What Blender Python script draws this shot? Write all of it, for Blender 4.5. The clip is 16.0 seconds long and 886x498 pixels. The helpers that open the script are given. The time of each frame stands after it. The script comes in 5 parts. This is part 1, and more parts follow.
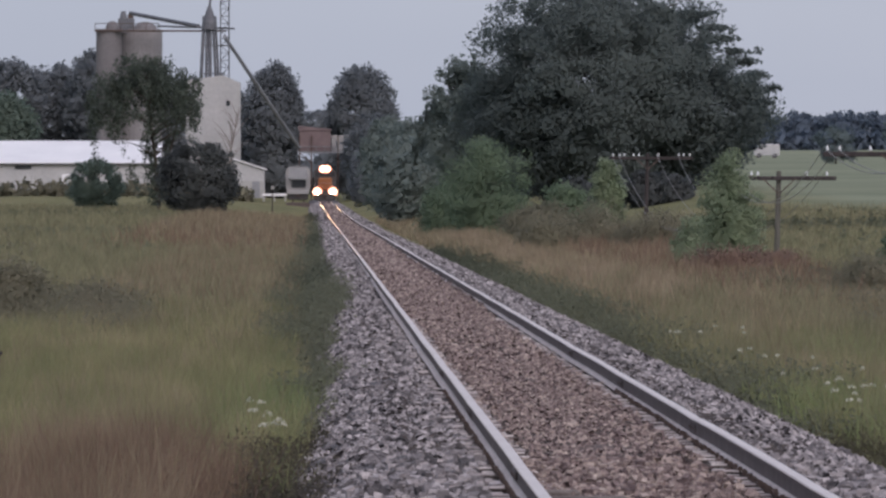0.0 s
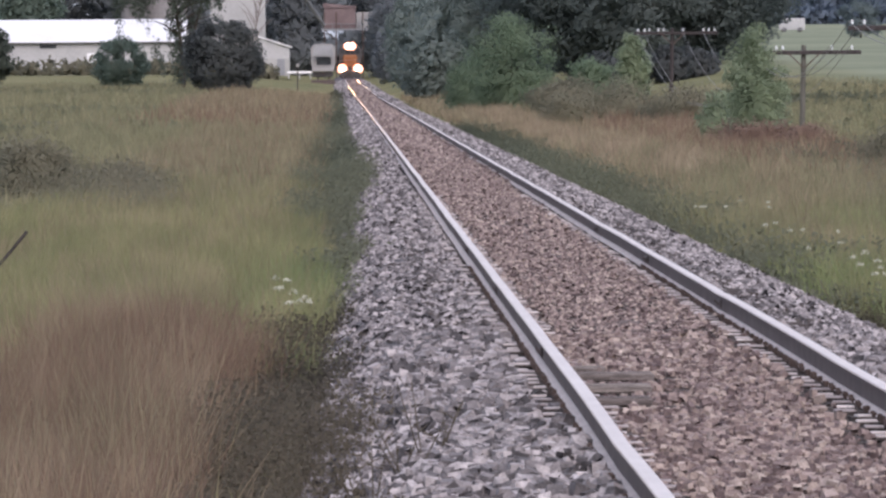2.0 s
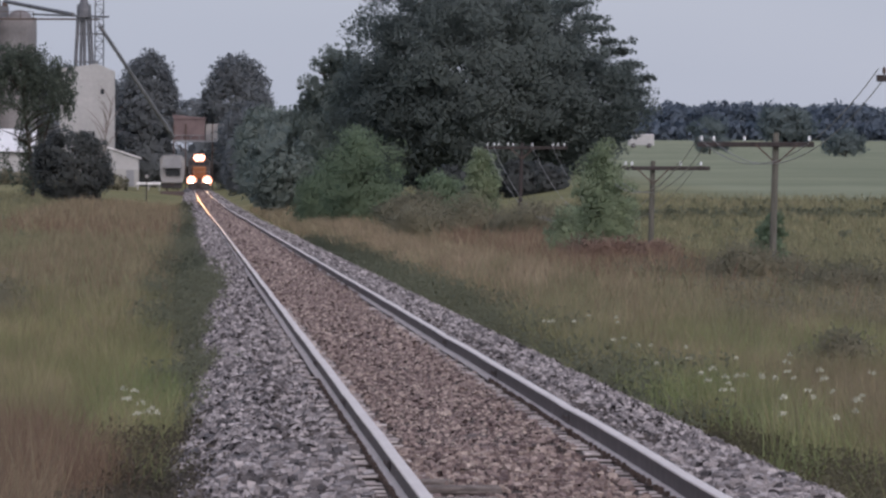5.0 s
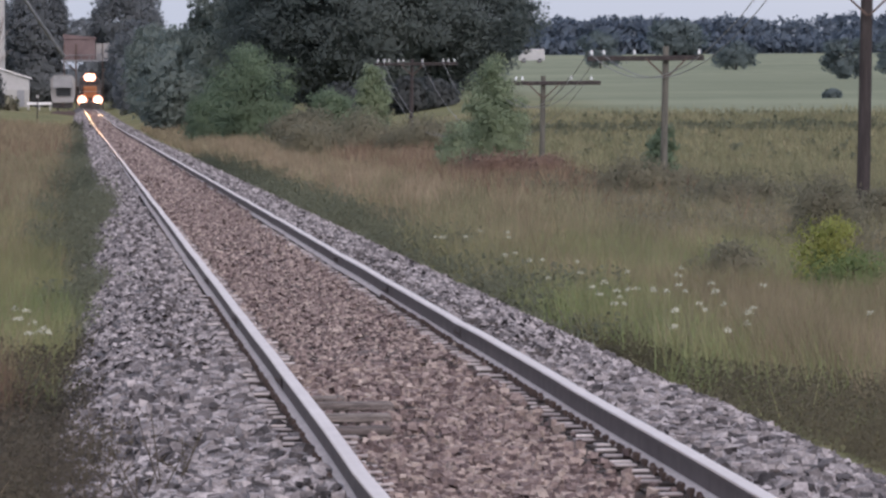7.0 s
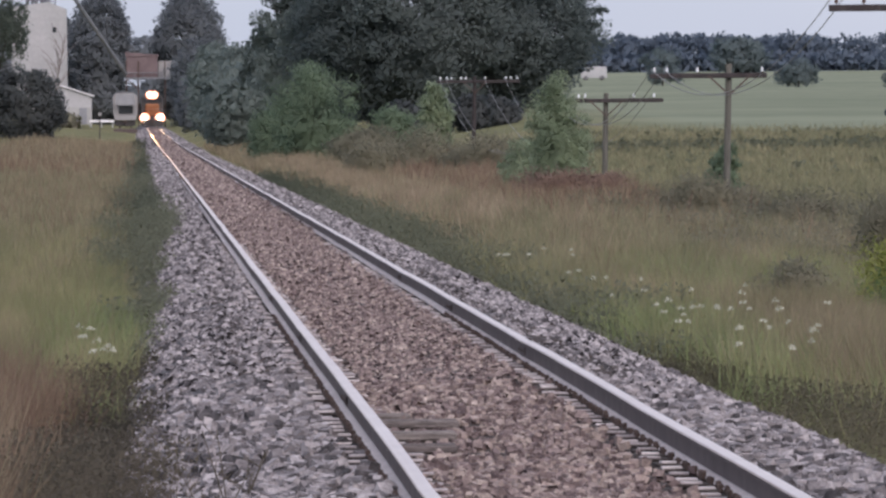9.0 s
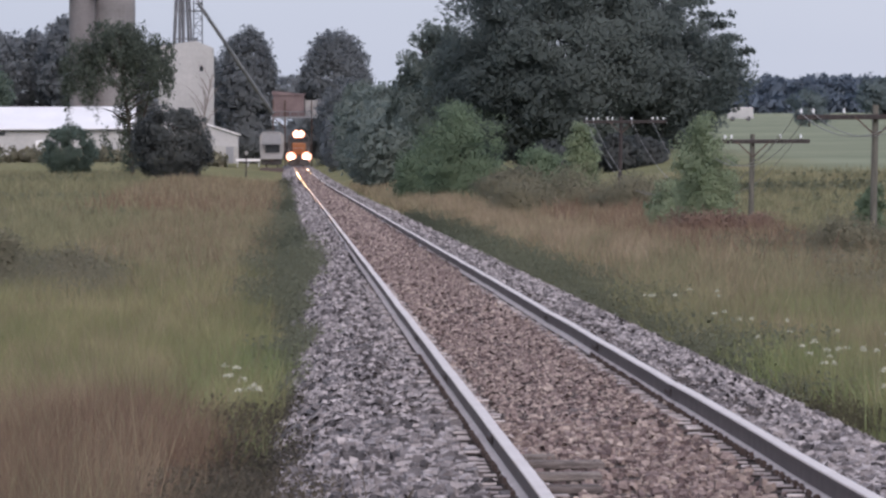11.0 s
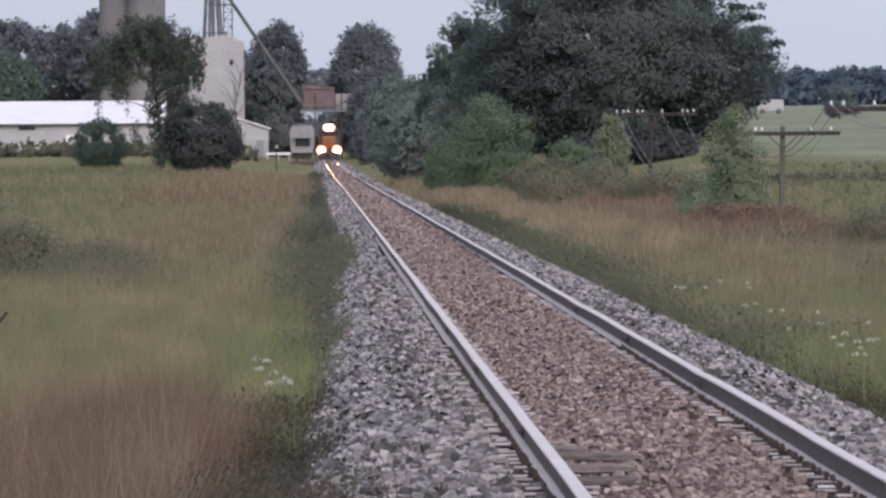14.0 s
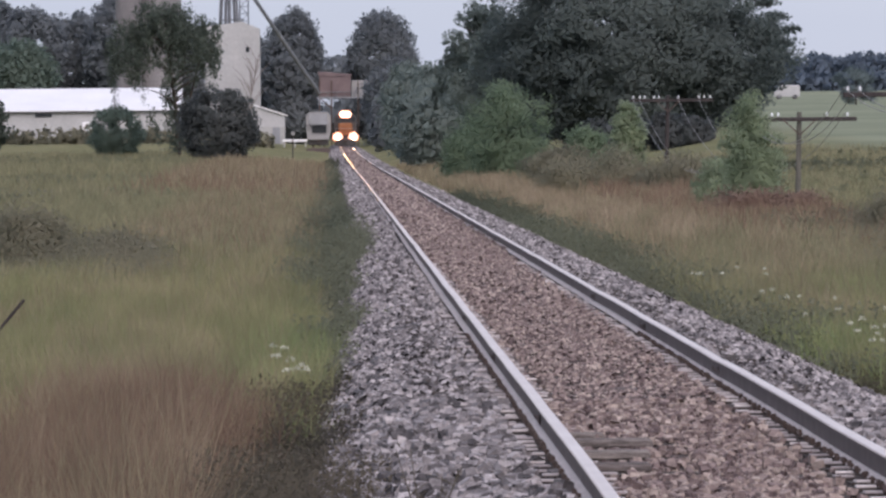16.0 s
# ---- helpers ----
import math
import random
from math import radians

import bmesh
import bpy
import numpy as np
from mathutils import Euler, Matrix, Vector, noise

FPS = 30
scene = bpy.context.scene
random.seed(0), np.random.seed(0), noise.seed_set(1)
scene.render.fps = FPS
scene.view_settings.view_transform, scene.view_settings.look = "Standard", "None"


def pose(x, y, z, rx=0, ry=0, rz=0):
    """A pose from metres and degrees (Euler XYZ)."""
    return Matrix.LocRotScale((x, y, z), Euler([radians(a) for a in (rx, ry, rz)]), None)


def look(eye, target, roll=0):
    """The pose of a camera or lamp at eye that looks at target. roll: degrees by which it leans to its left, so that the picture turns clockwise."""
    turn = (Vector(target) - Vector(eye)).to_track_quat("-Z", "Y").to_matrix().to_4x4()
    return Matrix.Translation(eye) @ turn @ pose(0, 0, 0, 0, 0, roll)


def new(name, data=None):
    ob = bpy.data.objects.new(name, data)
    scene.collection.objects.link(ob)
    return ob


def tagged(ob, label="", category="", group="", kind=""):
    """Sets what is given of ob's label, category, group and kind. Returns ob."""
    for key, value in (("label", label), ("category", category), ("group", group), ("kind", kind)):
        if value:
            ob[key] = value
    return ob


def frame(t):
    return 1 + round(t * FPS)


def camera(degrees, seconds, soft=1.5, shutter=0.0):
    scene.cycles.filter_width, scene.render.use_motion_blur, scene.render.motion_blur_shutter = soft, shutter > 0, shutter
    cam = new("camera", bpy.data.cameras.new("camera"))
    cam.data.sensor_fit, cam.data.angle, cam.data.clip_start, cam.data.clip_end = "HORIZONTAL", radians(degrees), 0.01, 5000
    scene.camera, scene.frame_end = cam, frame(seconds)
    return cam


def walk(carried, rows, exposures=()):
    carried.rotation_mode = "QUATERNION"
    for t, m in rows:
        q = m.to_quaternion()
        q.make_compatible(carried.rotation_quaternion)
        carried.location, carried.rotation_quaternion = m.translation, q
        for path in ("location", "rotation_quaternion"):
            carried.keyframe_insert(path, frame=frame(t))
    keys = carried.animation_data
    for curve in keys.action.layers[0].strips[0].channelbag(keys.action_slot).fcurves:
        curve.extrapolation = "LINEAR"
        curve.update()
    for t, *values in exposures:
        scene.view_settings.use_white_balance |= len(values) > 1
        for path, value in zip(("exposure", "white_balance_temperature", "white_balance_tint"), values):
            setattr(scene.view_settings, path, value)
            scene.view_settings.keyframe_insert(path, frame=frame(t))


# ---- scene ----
# The eye stands beside a straight railway line that runs along +y; rail tops lie at z = 0.
cam = camera(7.179, 16.0, soft=2.6)
EYE, AIM, TILT = 1.56, -1.045, -0.4217
# seconds, yaw, pitch, roll, sway across, sway up
ROWS = [
    (0.0, 0.0000, 0.0000, 0.000, -0.000, 0.000),
    (0.5, 0.0811, -0.3367, 0.023, 0.009, -0.005),
    (1.0, 0.2074, -0.8570, -0.041, 0.014, -0.004),
    (1.5, 0.2658, -1.1709, -0.265, 0.015, -0.002),
    (2.0, 0.2143, -1.0013, -0.383, 0.009, 0.002),
    (2.5, 0.2094, -0.0783, -0.381, 0.008, -0.001),
    (3.0, 0.2283, 0.0254, -0.371, 0.006, 0.001),
    (5.5, -1.3950, -0.1960, 0.176, 0.001, -0.003),
    (6.0, -1.6650, -0.4586, 0.035, 0.010, -0.012),
    (6.5, -1.7897, -0.6969, -0.299, 0.017, -0.003),
    (7.0, -1.8938, -0.7648, -0.438, 0.015, -0.004),
    (7.5, -1.9867, -0.8075, -0.437, 0.006, -0.004),
    (8.0, -2.0205, -0.7256, -0.423, -0.003, -0.002),
    (8.5, -1.6031, -0.6779, -0.562, 0.001, 0.001),
    (9.0, -1.3908, -0.6192, -0.461, -0.002, -0.003),
    (9.5, -1.0152, -0.4995, -0.370, -0.005, -0.004),
    (10.0, -0.5701, -0.3166, -0.252, -0.003, -0.001),
    (12.5, -0.0616, -0.2693, -0.291, -0.006, 0.002),
    (13.0, -0.0221, -0.2540, -0.344, -0.003, -0.002),
    (13.5, 0.0278, -0.2806, -0.364, -0.002, -0.002),
    (14.0, 0.0386, -0.3423, -0.411, -0.002, -0.004),
    (14.5, 0.0402, -0.4032, -0.438, -0.006, -0.004),
    (15.0, 0.0991, -0.4541, -0.497, -0.004, -0.007),
    (15.5, 0.1610, -0.4841, -0.530, -0.004, 0.001),
    (16.0, 0.1740, -0.4508, -0.533, -0.004, -0.004),
]
walk(cam, [(t, pose(sx, 0, EYE + sz, 90, 0, AIM + yaw) @ pose(0, 0, 0, TILT + pitch) @ pose(0, 0, 0, 0, 0, roll)) for t, yaw, pitch, roll, sx, sz in ROWS],
     exposures=[(0.0, 0.0), (0.5, -0.02), (1.0, 0.29), (1.5, 0.5), (2.0, 0.62), (2.5, 0.36), (3.0, 0.1), (5.5, 0.02), (6.0, 0.0), (6.5, 0.26), (7.0, 0.36), (8.5, 0.38), (10.0, 0.37), (12.5, 0.37), (16.0, 0.40)])

# ---- light: an overcast evening sky ----
world = bpy.data.worlds.new("overcast_evening")
scene.world = world
world.use_nodes = True
wn, wl = world.node_tree.nodes, world.node_tree.links
wn.clear()
sky = wn.new("ShaderNodeTexSky")
sky.sky_type, sky.sun_disc = "NISHITA", False
sky.sun_elevation, sky.sun_rotation = radians(36), radians(200)
clear = wn.new("ShaderNodeBackground")
wl.new(sky.outputs["Color"], clear.inputs["Color"])
clear.inputs["Strength"].default_value = 0.012
cloud = wn.new("ShaderNodeBackground")
way, drift, tone = wn.new("ShaderNodeTexCoord"), wn.new("ShaderNodeTexNoise"), wn.new("ShaderNodeValToRGB")
stretch_ = wn.new("ShaderNodeMapping")
stretch_.inputs["Scale"].default_value = (1, 1, 3.5)
wl.new(way.outputs["Generated"], stretch_.inputs["Vector"])
wl.new(stretch_.outputs[0], drift.inputs["Vector"])
drift.inputs["Scale"].default_value, drift.inputs["Detail"].default_value = 7.0, 3
tone.color_ramp.elements[0].position, tone.color_ramp.elements[1].position = 0.3, 0.7
tone.color_ramp.elements[0].color, tone.color_ramp.elements[1].color = (0.768, 0.838, 1.09, 1), (0.888, 0.938, 1.17, 1)
wl.new(drift.outputs["Fac"], tone.inputs["Fac"])
wl.new(tone.outputs["Color"], cloud.inputs["Color"])
cloud.inputs["Strength"].default_value = 0.47
both = wn.new("ShaderNodeAddShader")
wl.new(clear.outputs[0], both.inputs[0])
wl.new(cloud.outputs[0], both.inputs[1])
wout = wn.new("ShaderNodeOutputWorld")
wl.new(both.outputs[0], wout.inputs["Surface"])
sun_lamp = bpy.data.lights.new("sun", "SUN")
sun_lamp.energy, sun_lamp.angle, sun_lamp.color = 1.75, radians(50), (1.0, 0.865, 0.865)
sun = new("sun", sun_lamp)
sun.matrix_world = look((0, 0, 60), (-12, 40, 30))


# ---- materials ----
def shader(name, dark, light, rough=0.8, scale=1.0, metal=0.0, bump=0.0, fine=6.0, vary=0.0, island=False, third=None, stretch=(1, 1, 1), spec=0.3):
    """A surface of two tones mixed by coarse and fine noise, with relief, and optional variation from piece to piece."""
    m = bpy.data.materials.new(name)
    m.use_nodes = True
    n, l = m.node_tree.nodes, m.node_tree.links
    b = n["Principled BSDF"]
    b.inputs["Metallic"].default_value = metal
    b.inputs["Specular IOR Level"].default_value = spec
    geo = n.new("ShaderNodeNewGeometry")
    mapping = n.new("ShaderNodeMapping")
    mapping.inputs["Scale"].default_value = stretch
    l.new(geo.outputs["Position"], mapping.inputs["Vector"])
    coarse, grain = n.new("ShaderNodeTexNoise"), n.new("ShaderNodeTexNoise")
    for tex, sc, det in ((coarse, scale, 4), (grain, scale * fine, 5)):
        tex.inputs["Scale"].default_value, tex.inputs["Detail"].default_value = sc, det
        l.new(mapping.outputs[0], tex.inputs["Vector"])
    mean = n.new("ShaderNodeMath")
    mean.operation = "MULTIPLY_ADD"
    l.new(coarse.outputs["Fac"], mean.inputs[0])
    mean.inputs[1].default_value = 0.6
    half = n.new("ShaderNodeMath")
    half.operation = "MULTIPLY"
    half.inputs[1].default_value = 0.4
    l.new(grain.outputs["Fac"], half.inputs[0])
    l.new(half.outputs[0], mean.inputs[2])
    ramp = n.new("ShaderNodeValToRGB")
    ramp.color_ramp.elements[0].position, ramp.color_ramp.elements[1].position = 0.33, 0.67
    ramp.color_ramp.elements[0].color, ramp.color_ramp.elements[1].color = (*dark, 1), (*light, 1)
    if third:
        e = ramp.color_ramp.elements.new(0.5)
        e.color = (*third, 1)
    l.new(mean.outputs[0], ramp.inputs["Fac"])
    colour = ramp.outputs["Color"]
    if vary:
        hsv = n.new("ShaderNodeHueSaturation")
        rnd = geo.outputs["Random Per Island"] if island else n.new("ShaderNodeObjectInfo").outputs["Random"]
        for sock, lo, hi in (("Value", 1 - vary, 1 + vary), ("Hue", 0.5 - vary * 0.05, 0.5 + vary * 0.05)):
            mr = n.new("ShaderNodeMapRange")
            mr.inputs["To Min"].default_value, mr.inputs["To Max"].default_value = lo, hi
            l.new(rnd, mr.inputs["Value"])
            l.new(mr.outputs[0], hsv.inputs[sock])
        l.new(colour, hsv.inputs["Color"])
        colour = hsv.outputs["Color"]
    l.new(colour, b.inputs["Base Color"])
    rr = n.new("ShaderNodeMapRange")
    rr.inputs["To Min"].default_value, rr.inputs["To Max"].default_value = max(rough - 0.1, 0.05), min(rough + 0.1, 1)
    l.new(grain.outputs["Fac"], rr.inputs["Value"])
    l.new(rr.outputs[0], b.inputs["Roughness"])
    if bump:
        bp = n.new("ShaderNodeBump")
        bp.inputs["Distance"].default_value, bp.inputs["Strength"].default_value = bump, 0.8
        l.new(grain.outputs["Fac"], bp.inputs["Height"])
        l.new(bp.outputs[0], b.inputs["Normal"])
    return m


def glow(name, colour, strength):
    m = bpy.data.materials.new(name)
    m.use_nodes = True
    n = m.node_tree.nodes
    b = n["Principled BSDF"]
    b.inputs["Base Color"].default_value = (0.8, 0.8, 0.8, 1)
    b.inputs["Emission Color"].default_value = (*colour, 1)
    b.inputs["Emission Strength"].default_value = strength
    return m


M = {
    "meadow": shader("meadow_soil", (0.10, 0.105, 0.055), (0.27, 0.225, 0.13), 0.95, 0.08, fine=14, third=(0.18, 0.18, 0.088), bump=0.15, spec=0.1),
    # Beds coloured darker than their stones, as shade in the gaps.
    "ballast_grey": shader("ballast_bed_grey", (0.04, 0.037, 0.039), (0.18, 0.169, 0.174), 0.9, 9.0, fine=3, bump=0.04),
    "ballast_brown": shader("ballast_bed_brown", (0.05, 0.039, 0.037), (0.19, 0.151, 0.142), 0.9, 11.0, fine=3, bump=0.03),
    # Darkest bed: shade beside the rails and between plates, put into the colour.
    "ballast_dark": shader("shade_dark_ballast", (0.03, 0.027, 0.028), (0.11, 0.10, 0.10), 0.9, 9.0, fine=3, bump=0.03),
    "stone_grey": shader("grey_crushed_stone", (0.115, 0.106, 0.109), (0.365, 0.338, 0.345), 0.85, 14.0, vary=0.8, island=True),
    "stone_brown": shader("brown_crushed_stone", (0.134, 0.103, 0.097), (0.365, 0.288, 0.268), 0.88, 14.0, vary=0.62, island=True),
    "lone_grey": shader("grey_single_stone", (0.115, 0.106, 0.109), (0.365, 0.338, 0.345), 0.85, 14.0, vary=0.8),
    "lone_brown": shader("brown_single_stone", (0.134, 0.103, 0.097), (0.365, 0.288, 0.268), 0.88, 14.0, vary=0.62),
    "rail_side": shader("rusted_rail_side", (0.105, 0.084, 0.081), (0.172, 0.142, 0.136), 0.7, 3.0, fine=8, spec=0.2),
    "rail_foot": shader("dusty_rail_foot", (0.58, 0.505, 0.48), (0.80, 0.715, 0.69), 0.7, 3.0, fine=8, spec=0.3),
    "rail_top": shader("polished_rail_head", (0.80, 0.69, 0.635), (0.97, 0.86, 0.80), 0.35, 2.0, metal=0.6, fine=8),
    "tie": shader("weathered_tie_wood", (0.03, 0.026, 0.025), (0.13, 0.11, 0.103), 0.9, 6.0, fine=6, bump=0.01, vary=0.3, stretch=(1, 8, 8)),
    "split_wood": shader("bare_weathered_tie_wood", (0.07, 0.06, 0.057), (0.30, 0.262, 0.245), 0.9, 6.0, fine=6, bump=0.01, vary=0.3, stretch=(1, 8, 8)),
    "plate": shader("dusty_steel_plate", (0.34, 0.295, 0.288), (0.62, 0.56, 0.55), 0.6, 8.0, vary=0.4),
    "pole": shader("weathered_pole_wood", (0.075, 0.074, 0.064), (0.19, 0.185, 0.16), 0.9, 3.0, fine=8, bump=0.01, stretch=(4, 4, 0.4)),
    "pole_dark": shader("tarred_pole_wood", (0.030, 0.026, 0.027), (0.075, 0.064, 0.064), 0.85, 3.0, fine=8, bump=0.01, stretch=(4, 4, 0.4)),
    "glass": shader("white_glass_insulator", (0.72, 0.76, 0.78), (0.85, 0.88, 0.9), 0.15, 4.0, spec=0.6),
    "wire": shader("weathered_wire", (0.20, 0.20, 0.20), (0.34, 0.34, 0.33), 0.6, 2.0),
    "iron": shader("rusted_iron", (0.06, 0.045, 0.04), (0.14, 0.10, 0.085), 0.8, 4.0),
    "white_metal": shader("white_painted_cladding", (0.40, 0.405, 0.41), (0.53, 0.53, 0.53), 0.6, 0.25, fine=12),
    "roof_metal": shader("pale_steel_roof", (0.80, 0.80, 0.82), (0.92, 0.92, 0.93), 0.45, 0.2, fine=12),
    "cream_metal": shader("cream_weathered_cladding", (0.35, 0.352, 0.345), (0.47, 0.468, 0.458), 0.7, 0.2, fine=10),
    "grey_metal": shader("galvanised_steel", (0.20, 0.21, 0.23), (0.36, 0.37, 0.39), 0.5, 0.5, metal=0.3, fine=8),
    "dull_steel": shader("dull_weathered_steel", (0.10, 0.105, 0.118), (0.19, 0.195, 0.21), 0.6, 0.5, metal=0.2, fine=8),
    "concrete": shader("stained_concrete", (0.222, 0.212, 0.216), (0.318, 0.306, 0.31), 0.9, 0.25, fine=10, bump=0.02),
    "concrete_dark": shader("dark_stained_concrete", (0.170, 0.161, 0.166), (0.243, 0.232, 0.237), 0.9, 0.25, fine=10, bump=0.02),
    # Red with the yard's haze mixed into the colour as grey.
    "red_clad": shader("hazed_red_cladding", (0.15, 0.112, 0.115), (0.235, 0.18, 0.18), 0.8, 0.6, fine=8),
    "window_dark": shader("dark_window", (0.02, 0.022, 0.026), (0.05, 0.055, 0.06), 0.2, 1.0, spec=0.5),
    # The lamps' orange light on the nose, put into its colour.
    "loco_lamplit": shader("lamplit_orange_nose", (0.24, 0.09, 0.04), (0.33, 0.14, 0.06), 0.5, 1.0),
    "loco_black": shader("black_locomotive_paint", (0.05, 0.046, 0.045), (0.09, 0.084, 0.082), 0.5, 1.0),
    "hopper": shader("dusty_grey_wagon_paint", (0.26, 0.26, 0.26), (0.42, 0.41, 0.40), 0.7, 0.8, fine=8),
    "bark": shader("bark", (0.035, 0.03, 0.026), (0.11, 0.095, 0.08), 0.95, 2.0, fine=8, bump=0.03),
    "bark_pale": shader("pale_dead_bark", (0.16, 0.14, 0.13), (0.28, 0.25, 0.23), 0.95, 2.0, fine=8),
    "lamp": glow("headlamp_light", (1.0, 0.62, 0.36), 60.0),
    # Emission of the warm disc that stands in for glare around a lamp.
    "lamp_glare": glow("headlamp_glare", (1.0, 0.33, 0.17), 2.6),
    "umbel": shader("white_umbel", (0.46, 0.47, 0.37), (0.64, 0.64, 0.52), 0.8, 6.0, vary=0.15, island=True),
}


def leafy(name, dark, light, vary=0.4, third=None, drawn=False):
    """Leaves and blades: some of the light passes through them. Grasses lie in long drifts of tone."""
    m = M[name] = shader(name, dark, light, 0.75, 1.1 if drawn else 0.35, fine=3.5 if drawn else 5, vary=vary, island=True, spec=0.15, third=third, stretch=(1.0, 0.11, 0.4) if drawn else (1, 1, 1))
    n, l = m.node_tree.nodes, m.node_tree.links
    b = n["Principled BSDF"]
    thin, mix = n.new("ShaderNodeBsdfTranslucent"), n.new("ShaderNodeMixShader")
    l.new(b.inputs["Base Color"].links[0].from_socket, thin.inputs["Color"])
    mix.inputs["Fac"].default_value = 0.5
    l.new(b.outputs[0], mix.inputs[1])
    l.new(thin.outputs[0], mix.inputs[2])
    l.new(mix.outputs[0], n["Material Output"].inputs["Surface"])


# Distant tree tones carry the haze in their colour: lifted and bluish.
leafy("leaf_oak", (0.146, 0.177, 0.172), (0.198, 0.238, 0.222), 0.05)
leafy("leaf_wood", (0.209, 0.253, 0.237), (0.289, 0.341, 0.305), 0.15)
leafy("leaf_far_hazed", (0.205, 0.228, 0.248), (0.272, 0.298, 0.310), 0.06)
leafy("leaf_mid", (0.168, 0.220, 0.185), (0.224, 0.287, 0.235), 0.15)
leafy("leaf_line_hazed", (0.151, 0.193, 0.248), (0.198, 0.246, 0.301), 0.08)
leafy("leaf_field", (0.168, 0.214, 0.224), (0.218, 0.271, 0.269), 0.12)
leafy("leaf_bush", (0.173, 0.235, 0.163), (0.264, 0.344, 0.227), 0.15)
leafy("leaf_light", (0.263, 0.331, 0.223), (0.405, 0.472, 0.311), 0.15)
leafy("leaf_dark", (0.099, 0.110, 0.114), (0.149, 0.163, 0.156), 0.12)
leafy("leaf_bramble", (0.225, 0.218, 0.160), (0.325, 0.310, 0.225), 0.1)
leafy("leaf_willow", (0.088, 0.108, 0.092), (0.144, 0.171, 0.136), 0.2)
leafy("leaf_green", (0.175, 0.245, 0.105), (0.285, 0.36, 0.165), 0.15)
leafy("leaf_gold", (0.32, 0.36, 0.12), (0.52, 0.52, 0.18), 0.2)
leafy("leaf_sumac", (0.265, 0.190, 0.155), (0.380, 0.276, 0.218), 0.12)
leafy("grass_red", (0.215, 0.150, 0.110), (0.395, 0.300, 0.215), 0.38, (0.275, 0.196, 0.142), True)
leafy("grass_green", (0.205, 0.228, 0.118), (0.430, 0.375, 0.225), 0.24, (0.305, 0.302, 0.160), True)
leafy("grass_fresh", (0.20, 0.255, 0.115), (0.40, 0.43, 0.215), 0.22, (0.30, 0.345, 0.165), True)
leafy("grass_straw", (0.225, 0.20, 0.135), (0.56, 0.45, 0.33), 0.25, (0.39, 0.305, 0.215), True)
leafy("grass_tan", (0.235, 0.205, 0.130), (0.45, 0.368, 0.262), 0.3, (0.325, 0.272, 0.182), True)
leafy("grass_olive", (0.195, 0.205, 0.125), (0.39, 0.35, 0.225), 0.26, (0.285, 0.272, 0.168), True)
leafy("weed_dark", (0.165, 0.182, 0.128), (0.248, 0.262, 0.185), 0.12)
leafy("weed_brown", (0.138, 0.120, 0.094), (0.210, 0.186, 0.142), 0.14)
leafy("weed_olive", (0.165, 0.150, 0.105), (0.25, 0.225, 0.155), 0.14)

RNG = np.random.default_rng(7)


# ---- mesh helpers ----
def fast(name, verts, faces, material, parent=None, label="", smooth=False):
    """Links a mesh from arrays of corners and equal-sided faces as one object."""
    me = bpy.data.meshes.new(name)
    verts, faces = np.asarray(verts, np.float32), np.asarray(faces, np.int32)
    k = faces.shape[1]
    me.vertices.add(len(verts))
    me.vertices.foreach_set("co", verts.ravel())
    me.loops.add(faces.size)
    me.loops.foreach_set("vertex_index", faces.ravel())
    me.polygons.add(len(faces))
    me.polygons.foreach_set("loop_start", np.arange(0, faces.size, k, dtype=np.int32))
    me.polygons.foreach_set("use_smooth", np.full(len(faces), smooth))
    me.update(calc_edges=True)
    me.materials.append(M[material])
    ob = new(name, me)
    if parent:
        ob.parent = parent
    if label:
        ob["label"] = label
    return ob


def part(name, bm, material, parent=None, label="", smooth=False):
    me = bpy.data.meshes.new(name)
    bm.to_mesh(me)
    bm.free()
    me.materials.append(M[material])
    if smooth:
        for p in me.polygons:
            p.use_smooth = True
    ob = new(name, me)
    if parent:
        ob.parent = parent
    if label:
        ob["label"] = label
    return ob


def thing(name, at, label, category, group="", kind=""):
    ob = new(name)
    ob.location = at
    ob.empty_display_size = 0.2
    return tagged(ob, label, category, group, kind)


def box(size, at=(0, 0, 0), bevel=0.0, bm=None, turn=(0, 0, 0)):
    bm = bm or bmesh.new()
    got = bmesh.ops.create_cube(bm, size=1.0, matrix=pose(*at, *turn) @ Matrix.Diagonal((*size, 1)))
    if bevel:
        edges = {e for v in got["verts"] for e in v.link_edges}
        bmesh.ops.bevel(bm, geom=list(edges), offset=bevel, segments=1, affect="EDGES")
    return bm


def tube(a, b, r1, r2=None, sides=8, bm=None, cap=True):
    """A tapered round bar from a to b."""
    bm = bm or bmesh.new()
    a, b = Vector(a), Vector(b)
    d = b - a
    m = Matrix.Translation((a + b) / 2) @ d.to_track_quat("Z", "Y").to_matrix().to_4x4()
    bmesh.ops.create_cone(bm, cap_ends=cap, segments=sides, radius1=r1, radius2=r1 if r2 is None else r2, depth=d.length, matrix=m)
    return bm


def prism(profile, y0, y1, bm=None):
    """A closed profile of (x, z), drawn out along y."""
    bm = bm or bmesh.new()
    rings = [[bm.verts.new((x, y, z)) for x, z in profile] for y in (y0, y1)]
    k = len(profile)
    for i in range(k):
        bm.faces.new((rings[0][i], rings[0][(i + 1) % k], rings[1][(i + 1) % k], rings[1][i]))
    bm.faces.new(rings[0])
    bm.faces.new(rings[1][::-1])
    bmesh.ops.recalc_face_normals(bm, faces=bm.faces)
    return bm


